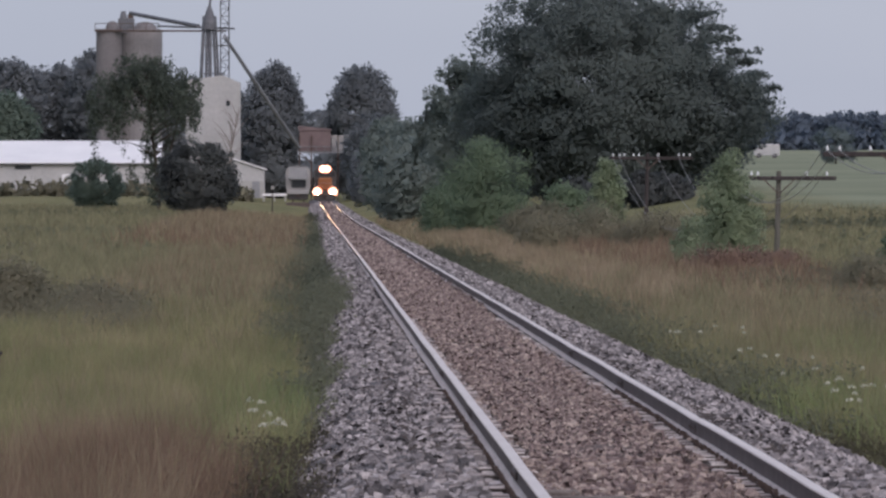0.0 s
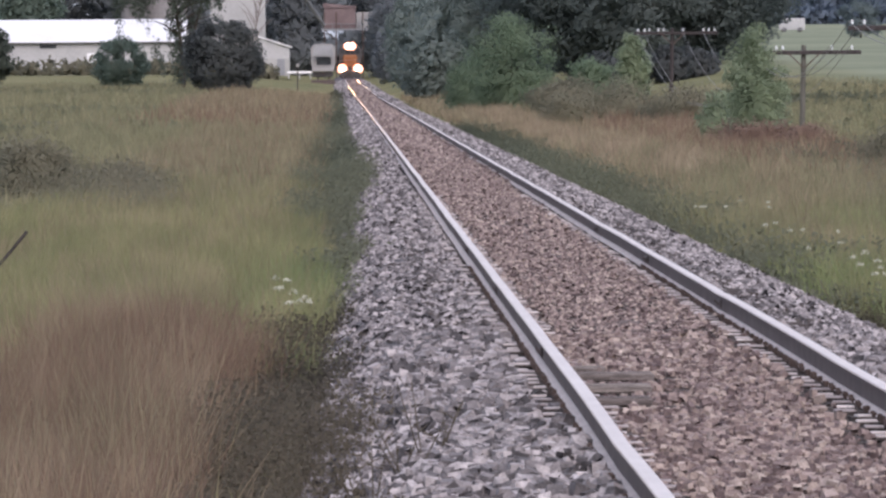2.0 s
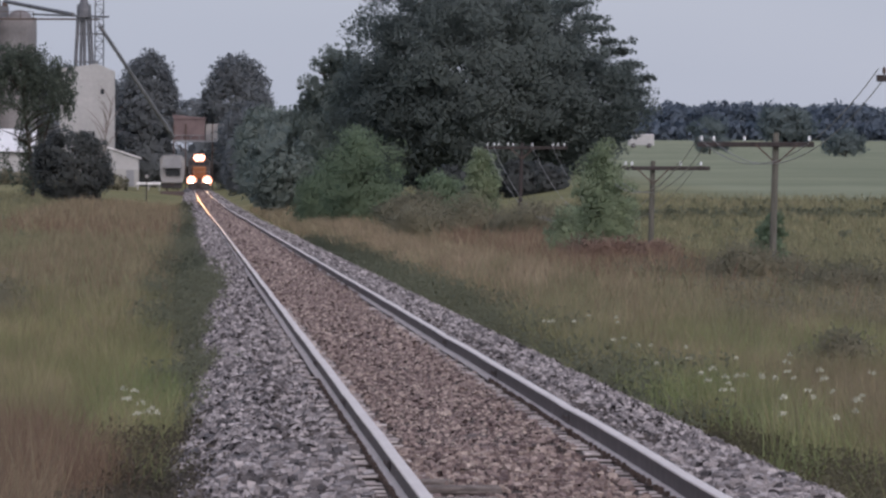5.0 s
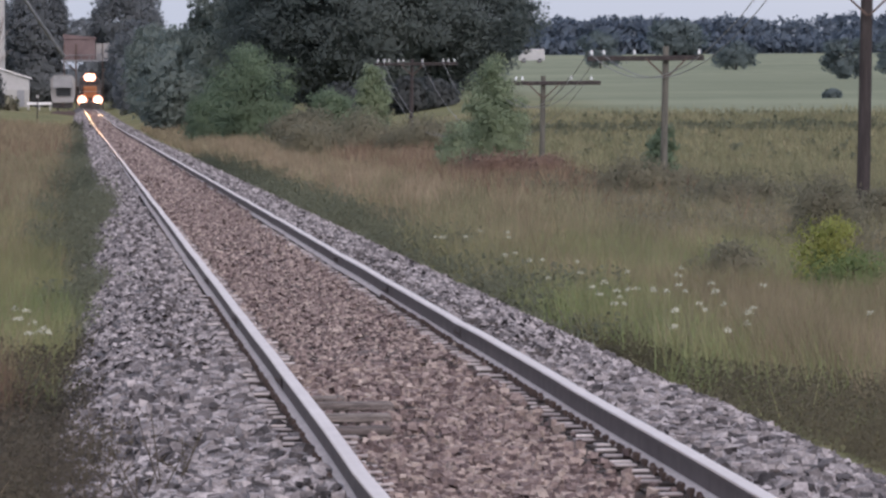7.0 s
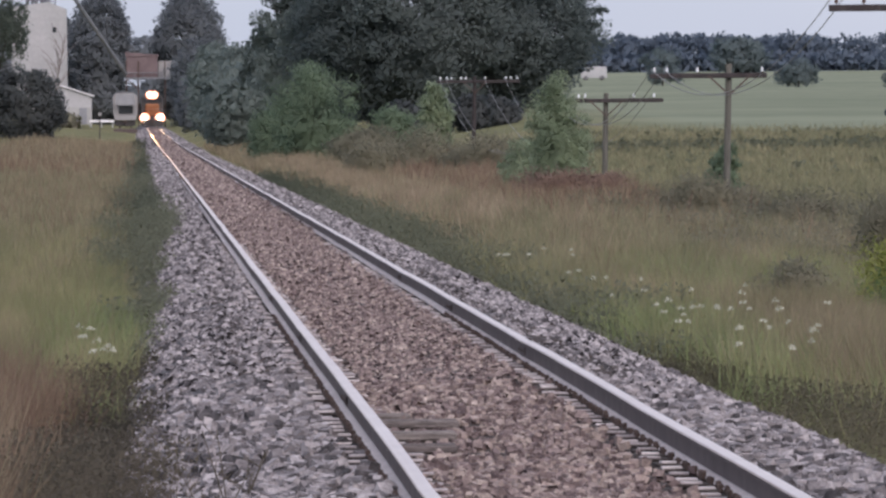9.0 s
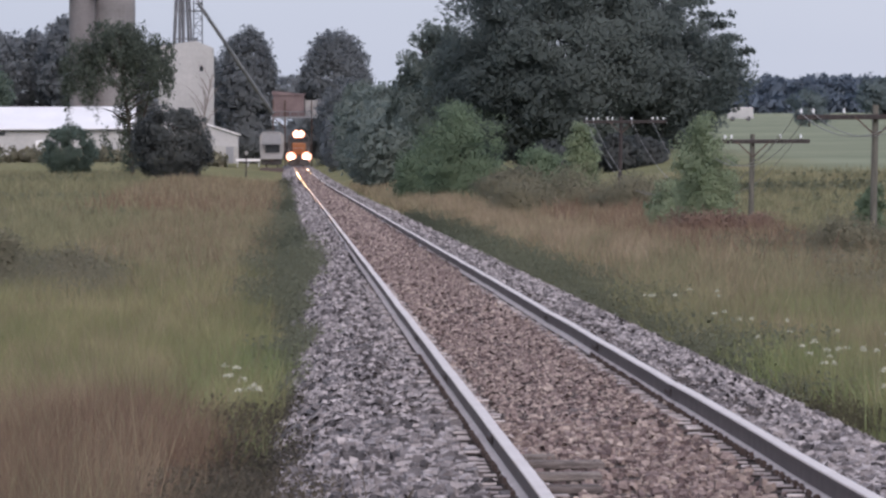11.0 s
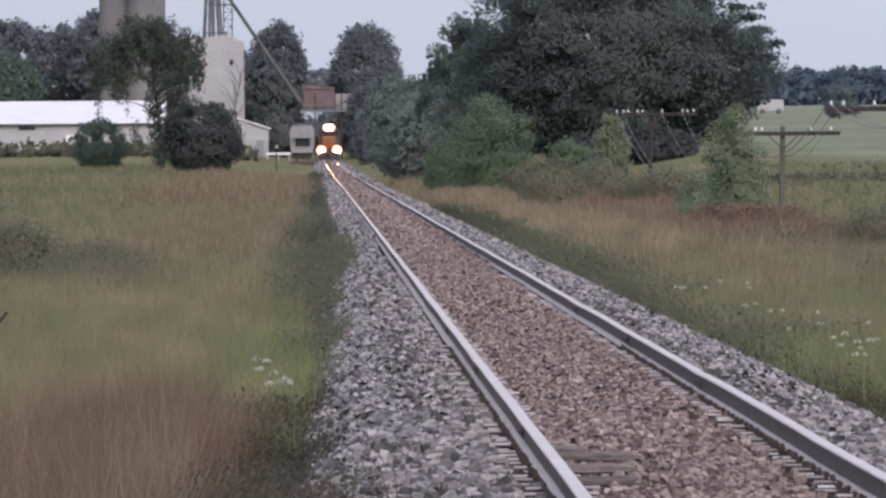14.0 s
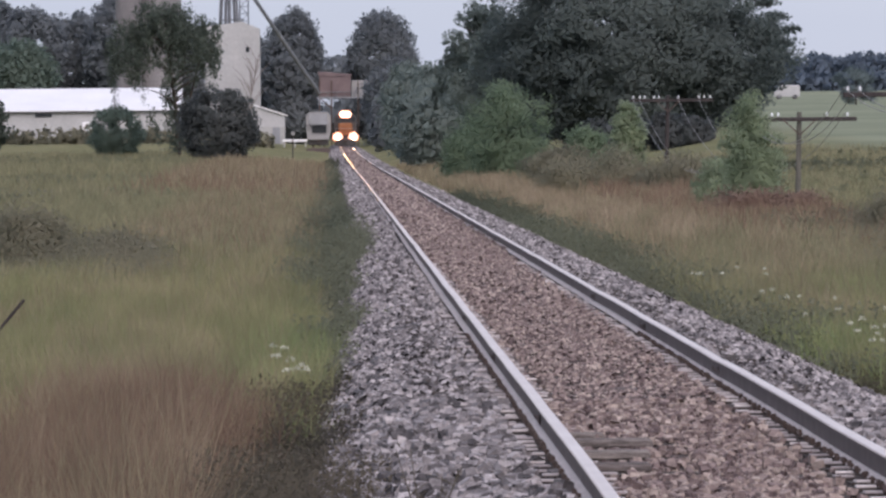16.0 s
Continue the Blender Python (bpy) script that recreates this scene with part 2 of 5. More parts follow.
def leaf_cards(points, size, rng=RNG, droop=0.0):
    """Corners and faces of pointed leaves at the points, turned every way but with their upper sides outwards from the middle of the crown."""
    n = len(points)
    u = rng.normal(size=(n, 3))
    u[:, 2] -= droop
    u /= np.linalg.norm(u, axis=1)[:, None]
    v = np.cross(u, rng.normal(size=(n, 3)))
    v /= np.linalg.norm(v, axis=1)[:, None] + 1e-9
    out = points - points.mean(0)
    out[:, 2] = out[:, 2] * 0.6 + 0.3 * np.abs(out).max()
    v *= np.where((np.cross(u, v) * out).sum(1) < 0, -1.0, 1.0)[:, None]
    s = size * rng.uniform(0.6, 1.4, (n, 1))
    verts = np.stack([points - u * s - v * s * 0.55, points + u * s, points - u * s + v * s * 0.55], 1).reshape(-1, 3)
    return verts, np.arange(3 * n).reshape(-1, 3)


def round_off(ob, points, centres, mix=0.9):
    """Softens the shading of a crown: its leaves take the slope of the clump that they belong to."""
    out = points - centres
    out /= np.linalg.norm(out, axis=1)[:, None] + 1e-9
    out[:, 2] += 0.55
    me = ob.data
    own = np.empty(len(me.polygons) * 3, np.float32)
    me.polygons.foreach_get("normal", own)
    slope = own.reshape(-1, 3) * (1 - mix) + out * mix
    slope /= np.linalg.norm(slope, axis=1)[:, None] + 1e-9
    me.polygons.foreach_set("use_smooth", np.ones(len(me.polygons), bool))
    me.normals_split_custom_set_from_vertices(np.repeat(slope, 3, 0).tolist())


def clumps(n, count, centre, radii, spread, rng=RNG, hollow=0.55, low=-1.0):
    """Points in `count` uneven clumps that fill the outer part of an ellipsoid."""
    d = rng.normal(size=(count * 3, 3))
    d /= np.linalg.norm(d, axis=1)[:, None]
    d = d[d[:, 2] > low][:count]
    r = rng.uniform(hollow, 1.0, (len(d), 1))
    c = np.asarray(centre) + d * r * np.asarray(radii)
    which = rng.integers(0, len(c), n)
    width = spread * rng.uniform(0.5, 1.3, (len(c), 1))
    off = rng.normal(size=(n, 3))
    off *= np.minimum(1.0, 1.7 / (np.linalg.norm(off, axis=1)[:, None] + 1e-9)) ** 0.8
    return c[which] + off * width[which] * (1, 1, 0.75)


def limbs(bm, foot, top, reach, count, r, rng=RNG, rise=0.6):
    """A tapered, slightly crooked trunk with limbs."""
    foot, top = Vector(foot), Vector(top)
    steps = 6
    pts = [foot.lerp(top, i / steps) + Vector((rng.normal() * r * 0.5, rng.normal() * r * 0.5, 0)) * (i > 0) for i in range(steps + 1)]
    for i in range(steps):
        tube(pts[i], pts[i + 1], r * (1 - i / steps * 0.8), r * (1 - (i + 1) / steps * 0.8), 7, bm)
    for i in range(count):
        f = rng.uniform(0.3, 0.95)
        a = foot.lerp(top, f)
        ang = rng.uniform(0, 6.283)
        out = Vector((math.cos(ang) * reach[0], math.sin(ang) * reach[1], reach[2] * rise)) * rng.uniform(0.5, 0.95) * (1.1 - 0.5 * f)
        mid = a + out * 0.5 + Vector((0, 0, 0.08 * reach[2]))
        tube(a, mid, r * 0.4 * (1.1 - f * 0.6), r * 0.25, 5, bm)
        tube(mid, a + out, r * 0.25, r * 0.06, 5, bm)
    return bm


# ---- land ----
def bend(x, xs, ys):
    return np.interp(x, xs, ys)


def land(x, y):
    """The height of the ground, before its small unevenness."""
    x, y = np.asarray(x, float), np.asarray(y, float)
    right = bend(y, [-500, 60, 130, 200, 350, 600, 1500, 2500, 5000], [-0.75, -0.75, -0.6, -0.55, 1.15, 3.6, 11.5, 17, 20])
    left = bend(y, [-500, 60, 200, 500, 950, 1500, 5000], [-0.6, -0.6, -0.5, 0.4, 1.8, 4.0, 12.0])
    bed = -0.62 + 0.85 * np.clip((y - 380) / 580, 0, 1.3) ** 1.6
    off = x - 1.955
    wr = np.clip((off - 3.0) / (9.0 + 0.02 * np.clip(y, 0, None)), 0, 1)
    wl_ = np.clip((-off - 2.4) / (6.0 + 0.01 * np.clip(y, 0, None)), 0, 1)
    far = np.clip((y - 1150) / 200, 0, 1)
    z = bed + wr * (right - bed) + wl_ * (left - bed)
    return z * (1 - far) + far * np.where(off > 0, right, left)


def ground():
    ys = np.concatenate([np.arange(-60, 20, 10), np.arange(20, 200, 3.0), np.arange(200, 500, 6), np.arange(500, 1600, 20), np.linspace(1600, 4900, 40)])
    xs = np.concatenate([np.linspace(-2200, -80, 40), np.linspace(-76, -12, 33), np.linspace(-11, 16, 82), np.linspace(17, 120, 60), np.linspace(125, 2200, 50)])
    gx, gy = np.meshgrid(xs, ys)
    z = land(gx, gy)
    rough = np.sin(gx * 1.3 + gy * 0.31) * np.sin(gx * 0.4 - gy * 0.57) * 0.05 * (np.abs(gx - 1.955) > 3.2)
    verts = np.stack([gx, gy, z + rough], -1).reshape(-1, 3)
    w, h = len(xs), len(ys)
    i = np.arange((h - 1) * w).reshape(h - 1, w)[:, :-1].ravel()
    faces = np.stack([i, i + 1, i + 1 + w, i + w], 1)
    return tagged(fast("ground", verts, faces, "land", smooth=True), "rough meadow and green crop field under dull light", "ground", kind="structure")


def land_material():
    """Olive meadow near the line, a green crop field beyond the far boundary, brown soil under the verge."""
    m = M["meadow"].copy()
    m.name = "land"
    n, l = m.node_tree.nodes, m.node_tree.links
    b = n["Principled BSDF"]
    base = b.inputs["Base Color"].links[0].from_socket
    geo = n.new("ShaderNodeNewGeometry")
    sep = n.new("ShaderNodeSeparateXYZ")
    l.new(geo.outputs["Position"], sep.inputs[0])
    near, far = n.new("ShaderNodeMapRange"), n.new("ShaderNodeMapRange")
    near.inputs["From Min"].default_value, near.inputs["From Max"].default_value = 327, 332
    far.inputs["From Min"].default_value, far.inputs["From Max"].default_value = 600, 900
    side = n.new("ShaderNodeMapRange")
    side.inputs["From Min"].default_value, side.inputs["From Max"].default_value = 22, 30
    l.new(sep.outputs["Y"], near.inputs["Value"])
    l.new(sep.outputs["Y"], far.inputs["Value"])
    l.new(sep.outputs["X"], side.inputs["Value"])
    both_ = n.new("ShaderNodeMath")
    both_.operation = "MULTIPLY"
    l.new(near.outputs[0], both_.inputs[0])
    l.new(side.outputs[0], both_.inputs[1])
    tex = n.new("ShaderNodeTexNoise")
    tex.inputs["Scale"].default_value, tex.inputs["Detail"].default_value = 0.03, 6
    l.new(geo.outputs["Position"], tex.inputs["Vector"])
    crop = n.new("ShaderNodeValToRGB")
    crop.color_ramp.elements[0].position, crop.color_ramp.elements[1].position = 0.35, 0.65
    crop.color_ramp.elements[0].color, crop.color_ramp.elements[1].color = (0.19, 0.215, 0.145, 1), (0.265, 0.29, 0.20, 1)
    l.new(tex.outputs["Fac"], crop.inputs["Fac"])
    mix = n.new("ShaderNodeMix")
    mix.data_type = "RGBA"
    l.new(both_.outputs[0], mix.inputs["Factor"])
    l.new(base, mix.inputs["A"])
    l.new(crop.outputs["Color"], mix.inputs["B"])
    l.new(mix.outputs["Result"], b.inputs["Base Color"])
    M["land"] = m


land_material()
ground()

# ---- railway ----
CENTRE, RAIL_L, RAIL_R = 1.955, 1.20, 2.71


def climb(y):
    """The line climbs a little towards the yard."""
    return 0.95 * np.clip((np.asarray(y, float) - 380) / 580, 0, 1.3) ** 1.6


def drift_x(y):
    """And bears slightly to one side."""
    return -0.48 * np.clip((np.asarray(y, float) - 300) / 660, 0, 1.3) ** 1.3


def bed_strip(name, xs, zs, material, label, seed):
    """A long strip of trackbed with a cross-section, slightly uneven."""
    rng = np.random.default_rng(seed)
    ys = np.concatenate([np.arange(-40, 26, 3), np.arange(26, 150, 0.5), np.arange(150, 400, 2.5), np.arange(400, 1200, 10)])
    k = len(xs)
    z = np.tile(zs, (len(ys), 1)) + 0.025 + rng.normal(size=(len(ys), k)) * 0.012
    x = np.tile(xs, (len(ys), 1)) + rng.normal(size=(len(ys), k)) * 0.02
    verts = np.stack([x + drift_x(ys)[:, None], np.repeat(ys[:, None], k, 1), z + climb(ys)[:, None]], -1).reshape(-1, 3)
    i = np.arange((len(ys) - 1) * k).reshape(-1, k)[:, :-1].ravel()
    return tagged(fast(name, verts, np.stack([i, i + 1, i + 1 + k, i + k], 1), material, smooth=True), label, "trackbed", kind="structure")


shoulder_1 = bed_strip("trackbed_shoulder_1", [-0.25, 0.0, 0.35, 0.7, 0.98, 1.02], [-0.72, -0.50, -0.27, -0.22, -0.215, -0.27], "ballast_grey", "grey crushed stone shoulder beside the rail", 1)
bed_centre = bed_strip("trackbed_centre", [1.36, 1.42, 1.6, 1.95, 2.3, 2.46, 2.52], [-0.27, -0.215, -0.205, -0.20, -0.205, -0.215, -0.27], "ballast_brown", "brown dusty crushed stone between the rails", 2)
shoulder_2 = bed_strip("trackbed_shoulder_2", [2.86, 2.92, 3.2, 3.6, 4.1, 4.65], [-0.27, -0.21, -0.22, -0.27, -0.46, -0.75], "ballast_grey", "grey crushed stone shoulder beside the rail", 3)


bed_strip("trackbed_trough_1", [1.0, 1.1, 1.2, 1.3, 1.38], [-0.265] * 5, "ballast_dark", "stone under the rail, darkened for shade between the plates", 4)
bed_strip("trackbed_trough_2", [2.50, 2.6, 2.7, 2.8, 2.88], [-0.265] * 5, "ballast_dark", "stone under the rail, darkened for shade between the plates", 5)


def stones(name, x0, x1, y0, y1, per_m2, size, material, height, label, seed, plain=False):
    """Loose crushed stones, half sunk: each a squashed, uneven block, or farther off an uneven pointed lump."""
    rng = np.random.default_rng(seed)
    n = int((x1 - x0) * (y1 - y0) * per_m2)
    x, y = rng.uniform(x0, x1, n), rng.uniform(y0, y1, n)
    bare = (x > 1.28) & (x < 1.9) & (np.abs((y - 35.52) % 1.485 - 0.7425) < 0.42) & (y > 35.8) & (y < 40.6) & (rng.uniform(size=n) < 0.95)
    bare |= (x > 1.0) & (x < 1.2) & (y > 34.5 + 3 * (x - 1.0)) & (y < 44 + 8 * (x - 1.0)) & (rng.uniform(size=n) < 0.95)
    bare |= (x > 2.47 + 0.0012 * y) & (x < 2.7) & (y < 110) & (rng.uniform(size=n) < 0.97)
    bare |= (x > 2.36) & (x < 2.7) & (y < 47) & (rng.uniform(size=n) < 0.72)
    bare |= (x > 1.06) & (x < 1.2) & (y >= 44) & (y < 130) & (rng.uniform(size=n) < 0.9)
    x, y, n = x[~bare], y[~bare], int((~bare).sum())
    z = height(x) + (0.018 if plain else 0.025) + rng.uniform(-0.026, 0.034, n)
    if plain:
        shape = np.array([(1, 0, 0), (-1, 0, 0), (0, 1, 0), (0, -1, 0), (0, 0, 1)], float)
        sides = np.array([(0, 2, 4), (2, 1, 4), (1, 3, 4), (3, 0, 4)])
    else:
        shape = np.array([(a, b, c) for a in (-1, 1) for b in (-1, 1) for c in (-1, 1)], float)
        sides = np.array([(0, 1, 3, 2), (4, 6, 7, 5), (0, 4, 5, 1), (2, 3, 7, 6), (1, 5, 7, 3)])
    k = len(shape)
    s = size * rng.uniform(0.45, 1.3, (n, 1, 1)) * rng.uniform(0.75, 1.15, (n, 1, 3)) * 0.5
    v = shape[None] * rng.uniform(0.5, 1.0, (n, k, 3)) * s
    v[..., 2] *= 0.8
    a, t = rng.uniform(0, 6.283, (n, 1)), rng.normal(size=(n, 1)) * 0.55
    vx, vz = v[..., 0] * np.cos(t) - v[..., 2] * np.sin(t), v[..., 0] * np.sin(t) + v[..., 2] * np.cos(t)
    w = np.stack([vx * np.cos(a) - v[..., 1] * np.sin(a), vx * np.sin(a) + v[..., 1] * np.cos(a), vz], -1)
    w += np.stack([x + drift_x(y), y, z + climb(y)], 1)[:, None]
    faces = (sides[None] + k * np.arange(n)[:, None, None]).reshape(-1, sides.shape[1])
    return tagged(fast(name, w.reshape(-1, 3), faces, material), label, "ballast", kind="stuff")


def shoulder_l(x):
    return np.interp(x, [-0.25, 0.0, 0.35, 0.7, 0.95, 1.28], [-0.72, -0.50, -0.27, -0.22, -0.20, -0.172])


def shoulder_r(x):
    return np.interp(x, [2.63, 3.2, 3.6, 4.1, 4.65], [-0.21, -0.22, -0.27, -0.46, -0.75])


def middle(x):
    return np.interp(x, [1.27, 1.6, 2.3, 2.60, 2.67], [-0.205, -0.195, -0.195, -0.185, -0.172])


GREY_NOTE, BROWN_NOTE = "loose grey crushed stone beside the rail", "loose brown crushed stone between the rails"
for k, (y0, y1, per, big, small, plain) in enumerate(((-10, 25, 210, 0.09, 0.06, True), (25, 46, 230, 0.072, 0.048, False), (46, 74, 190, 0.095, 0.066, True), (74, 140, 115, 0.115, 0.09, True), (140, 250, 36, 0.17, 0.14, True), (250, 480, 11, 0.28, 0.24, True), (480, 940, 3, 0.5, 0.42, True))):
    stones("crushed_stone", -0.2, 1.13, y0, y1, per, big, "stone_grey", shoulder_l, GREY_NOTE, 11 + k, plain)
    stones("crushed_stone", 2.78, 4.6, y0, y1, per, big, "stone_grey", shoulder_r, GREY_NOTE, 21 + k, plain)
    stones("crushed_stone", 1.27, 2.668, y0, y1, per * (1.9 if 20 < y0 < 60 else 1.2), small, "stone_brown", middle, BROWN_NOTE, 31 + k, plain)

track = thing("railway_track", (CENTRE, 0, 0), "single railway track with dusty rusted rails on crushed stone", "railway track", kind="structure")


JOINTS = {RAIL_L: [6.1 + 11.9 * k for k in range(30)], RAIL_R: [2.6 + 11.9 * k for k in range(30)]}


def sweep(profile, x, seed):
    """A closed profile drawn along the line, dipping at the rail joints and a little out of true between them."""
    ys = np.concatenate([np.arange(-40, 24, 4.0), np.arange(24, 130, 0.4), np.arange(130, 400, 2.0), np.arange(400, 1181, 10)])
    low = sum((0.010 if 40 < j < 52 else 0.006) * np.exp(-np.abs(ys - j) / 1.3) for j in JOINTS[x])
    side = 0.003 * np.sin(ys * 0.53 + seed) * np.sin(ys * 0.17 + 2 * seed) + sum(0.004 * math.sin(j * 7.1) * np.exp(-np.abs(ys - j) / 1.1) for j in JOINTS[x])
    wave = 0.003 * np.sin(ys * 0.21 + seed) * np.sin(ys * 0.083 + seed)
    k = len(profile)
    p = np.array(profile)
    vx = (x - CENTRE + side + drift_x(ys))[:, None] + p[None, :, 0]
    vz = (wave - low + climb(ys))[:, None] + p[None, :, 1]
    verts = np.stack([vx, np.repeat(ys[:, None], k, 1), vz], -1).reshape(-1, 3)
    i, j = np.arange(len(ys) - 1)[:, None] * k, np.arange(k)[None]
    n = (j + 1) % k
    return verts, np.stack([i + j, i + n, i + k + n, i + k + j], -1).reshape(-1, 4)


def rail(x, seed):
    web = [(-0.009, -0.125), (0.009, -0.125), (0.009, -0.034), (0.032, -0.029), (0.032, -0.006), (-0.032, -0.006), (-0.032, -0.029), (-0.009, -0.034)]
    foot = [(-0.060, -0.147), (0.060, -0.147), (0.060, -0.139), (0.011, -0.122), (-0.011, -0.122), (-0.060, -0.139)]
    crown = [(-0.034, -0.012), (0.034, -0.012), (0.033, -0.003), (0.022, 0.0), (-0.022, 0.0), (-0.033, -0.003)]
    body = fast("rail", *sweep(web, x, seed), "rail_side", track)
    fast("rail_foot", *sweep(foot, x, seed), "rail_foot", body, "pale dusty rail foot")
    fast("rail_head", *sweep(crown, x, seed), "rail_top", body, "worn shiny rail head")


rail(RAIL_L, 1.3)
rail(RAIL_R, 4.1)
for x, y in ((RAIL_L, 41.8), (RAIL_R, 50.2), (RAIL_L, 53.7), (RAIL_R, 62.1), (RAIL_L, 65.6), (RAIL_R, 74.0)):
    for side in (-1, 1):
        bar = part("joint_bar", box((0.014, 0.66, 0.06), (x - CENTRE + side * 0.016, y, -0.079), 0.006), "rail_side", track)
        for k in range(4):
            part("bolt", tube((x - CENTRE + side * 0.022, y - 0.24 + k * 0.16, -0.079), (x - CENTRE + side * 0.034, y - 0.24 + k * 0.16, -0.079), 0.013, sides=6), "rail_side", bar)


# ---- telegraph line ----
def pole(x, y, foot, top, arm_z, arm_l, arm_r, pins, lean=0.025, mat="pole", hung=True, girth=0.085):
    t = thing("telegraph_pole", (x, y, foot), "weathered wooden telegraph pole with crossarm and glass insulators", "telegraph pole", "telegraph line")
    h = top - foot
    shaft = tube((0, 0, 0), (h * lean, 0, h), girth, girth * 0.82, 12)
    part("shaft", shaft, mat, t, smooth=False)
    ax, az = (arm_z - foot) * lean, arm_z - foot
    part("crossarm", box((arm_l + arm_r, 0.10, 0.115), (ax + (arm_r - arm_l) / 2, -0.14, az), 0.012), "pole_dark", t)
    for s in (-1, 1):
        part("brace", box((0.035, 0.008, 0.62), (ax + s * 0.24, -0.195, az - 0.22), turn=(0, s * 47, 0)), "iron", t)
    for p in pins:
        pin = part("insulator_pin", tube((ax + p, -0.14, az + 0.05), (ax + p, -0.14, az + 0.13), 0.014, sides=6), "iron", t)
        bm = tube((ax + p, -0.14, az + 0.09), (ax + p, -0.14, az + 0.14), 0.036, 0.032, 10)
        tube((ax + p, -0.14, az + 0.135), (ax + p, -0.14, az + 0.155), 0.023, 0.023, 10, bm)
        tube((ax + p, -0.14, az + 0.15), (ax + p, -0.14, az + 0.195), 0.030, 0.014, 10, bm)
        part("insulator", bm, "glass" if hung else "iron", pin, "white glass insulator" if hung else "")
    return t


PINS = (-1.62, -1.36, -0.85, -0.45, 0.45, 0.85, 1.36, 1.62)
LINE = [
    (120, 13.35, -0.62, 4.35, 3.42, 1.75, 1.75, (-1.62, -1.15, -0.15 - 0.4, 0.55, 1.2), "pole_dark", False),
    (160, 13.25, -0.58, 2.80, 2.53, 1.80, 0.86, (-1.70, -1.42, -0.72, 0.75), "pole", True),
    (200, 13.10, -0.55, 2.30, 2.09, 1.62, 1.62, (-1.52, -1.30, -0.78, -0.60, 0.78, 1.36), "pole", True),
    (280, 13.15, 0.35, 3.30, 3.10, 1.50, 1.80, (-1.36, -1.10, -0.92, -0.55, -0.35, 0.42, 1.24, 1.44, 1.68), "pole_dark", True),
]
for y, x, foot, top, az, al, ar, pins, mat, hung in LINE:
    pole(x, y, foot, top, az, al, ar, pins, mat=mat, hung=hung, girth=0.12 if y < 130 else 0.085)


def wire(a, b, sag):
    cu = bpy.data.curves.new("telegraph_wire", "CURVE")
    cu.dimensions, cu.bevel_depth, cu.bevel_resolution = "3D", 0.009, 1
    sp = cu.splines.new("POLY")
    n = 24
    sp.points.add(n)
    for i in range(n + 1):
        f = i / n
        p = Vector(a).lerp(Vector(b), f)
        sp.points[i].co = (p.x, p.y, p.z - sag * 4 * f * (1 - f), 1)
    cu.materials.append(M["wire"])
    return tagged(new("telegraph_wire", cu), "slack grey wire sagging between two telegraph poles", "wire", "telegraph line")


SPANS = (((-1.62, -1.40), (-1.70, -1.42)), ((-1.70, -1.42), (-1.52, -1.30)), ((-0.78, -0.60), (-1.36, -1.10)), ((0.78, 1.36), (0.42, 1.24)))
for (i, j), (offs_a, offs_b) in zip(((0, 1), (1, 2), (2, 3), (2, 3)), SPANS):
    (ya, xa, _f, _t, za), (yb, xb, _g, _u, zb) = LINE[i][:5], LINE[j][:5]
    for oa, ob in zip(offs_a, offs_b):
        wire((xa + oa, ya - 0.14, za + 0.16), (xb + ob, yb - 0.14, zb + 0.16), 1.05 if yb - ya < 50 else 2.3)


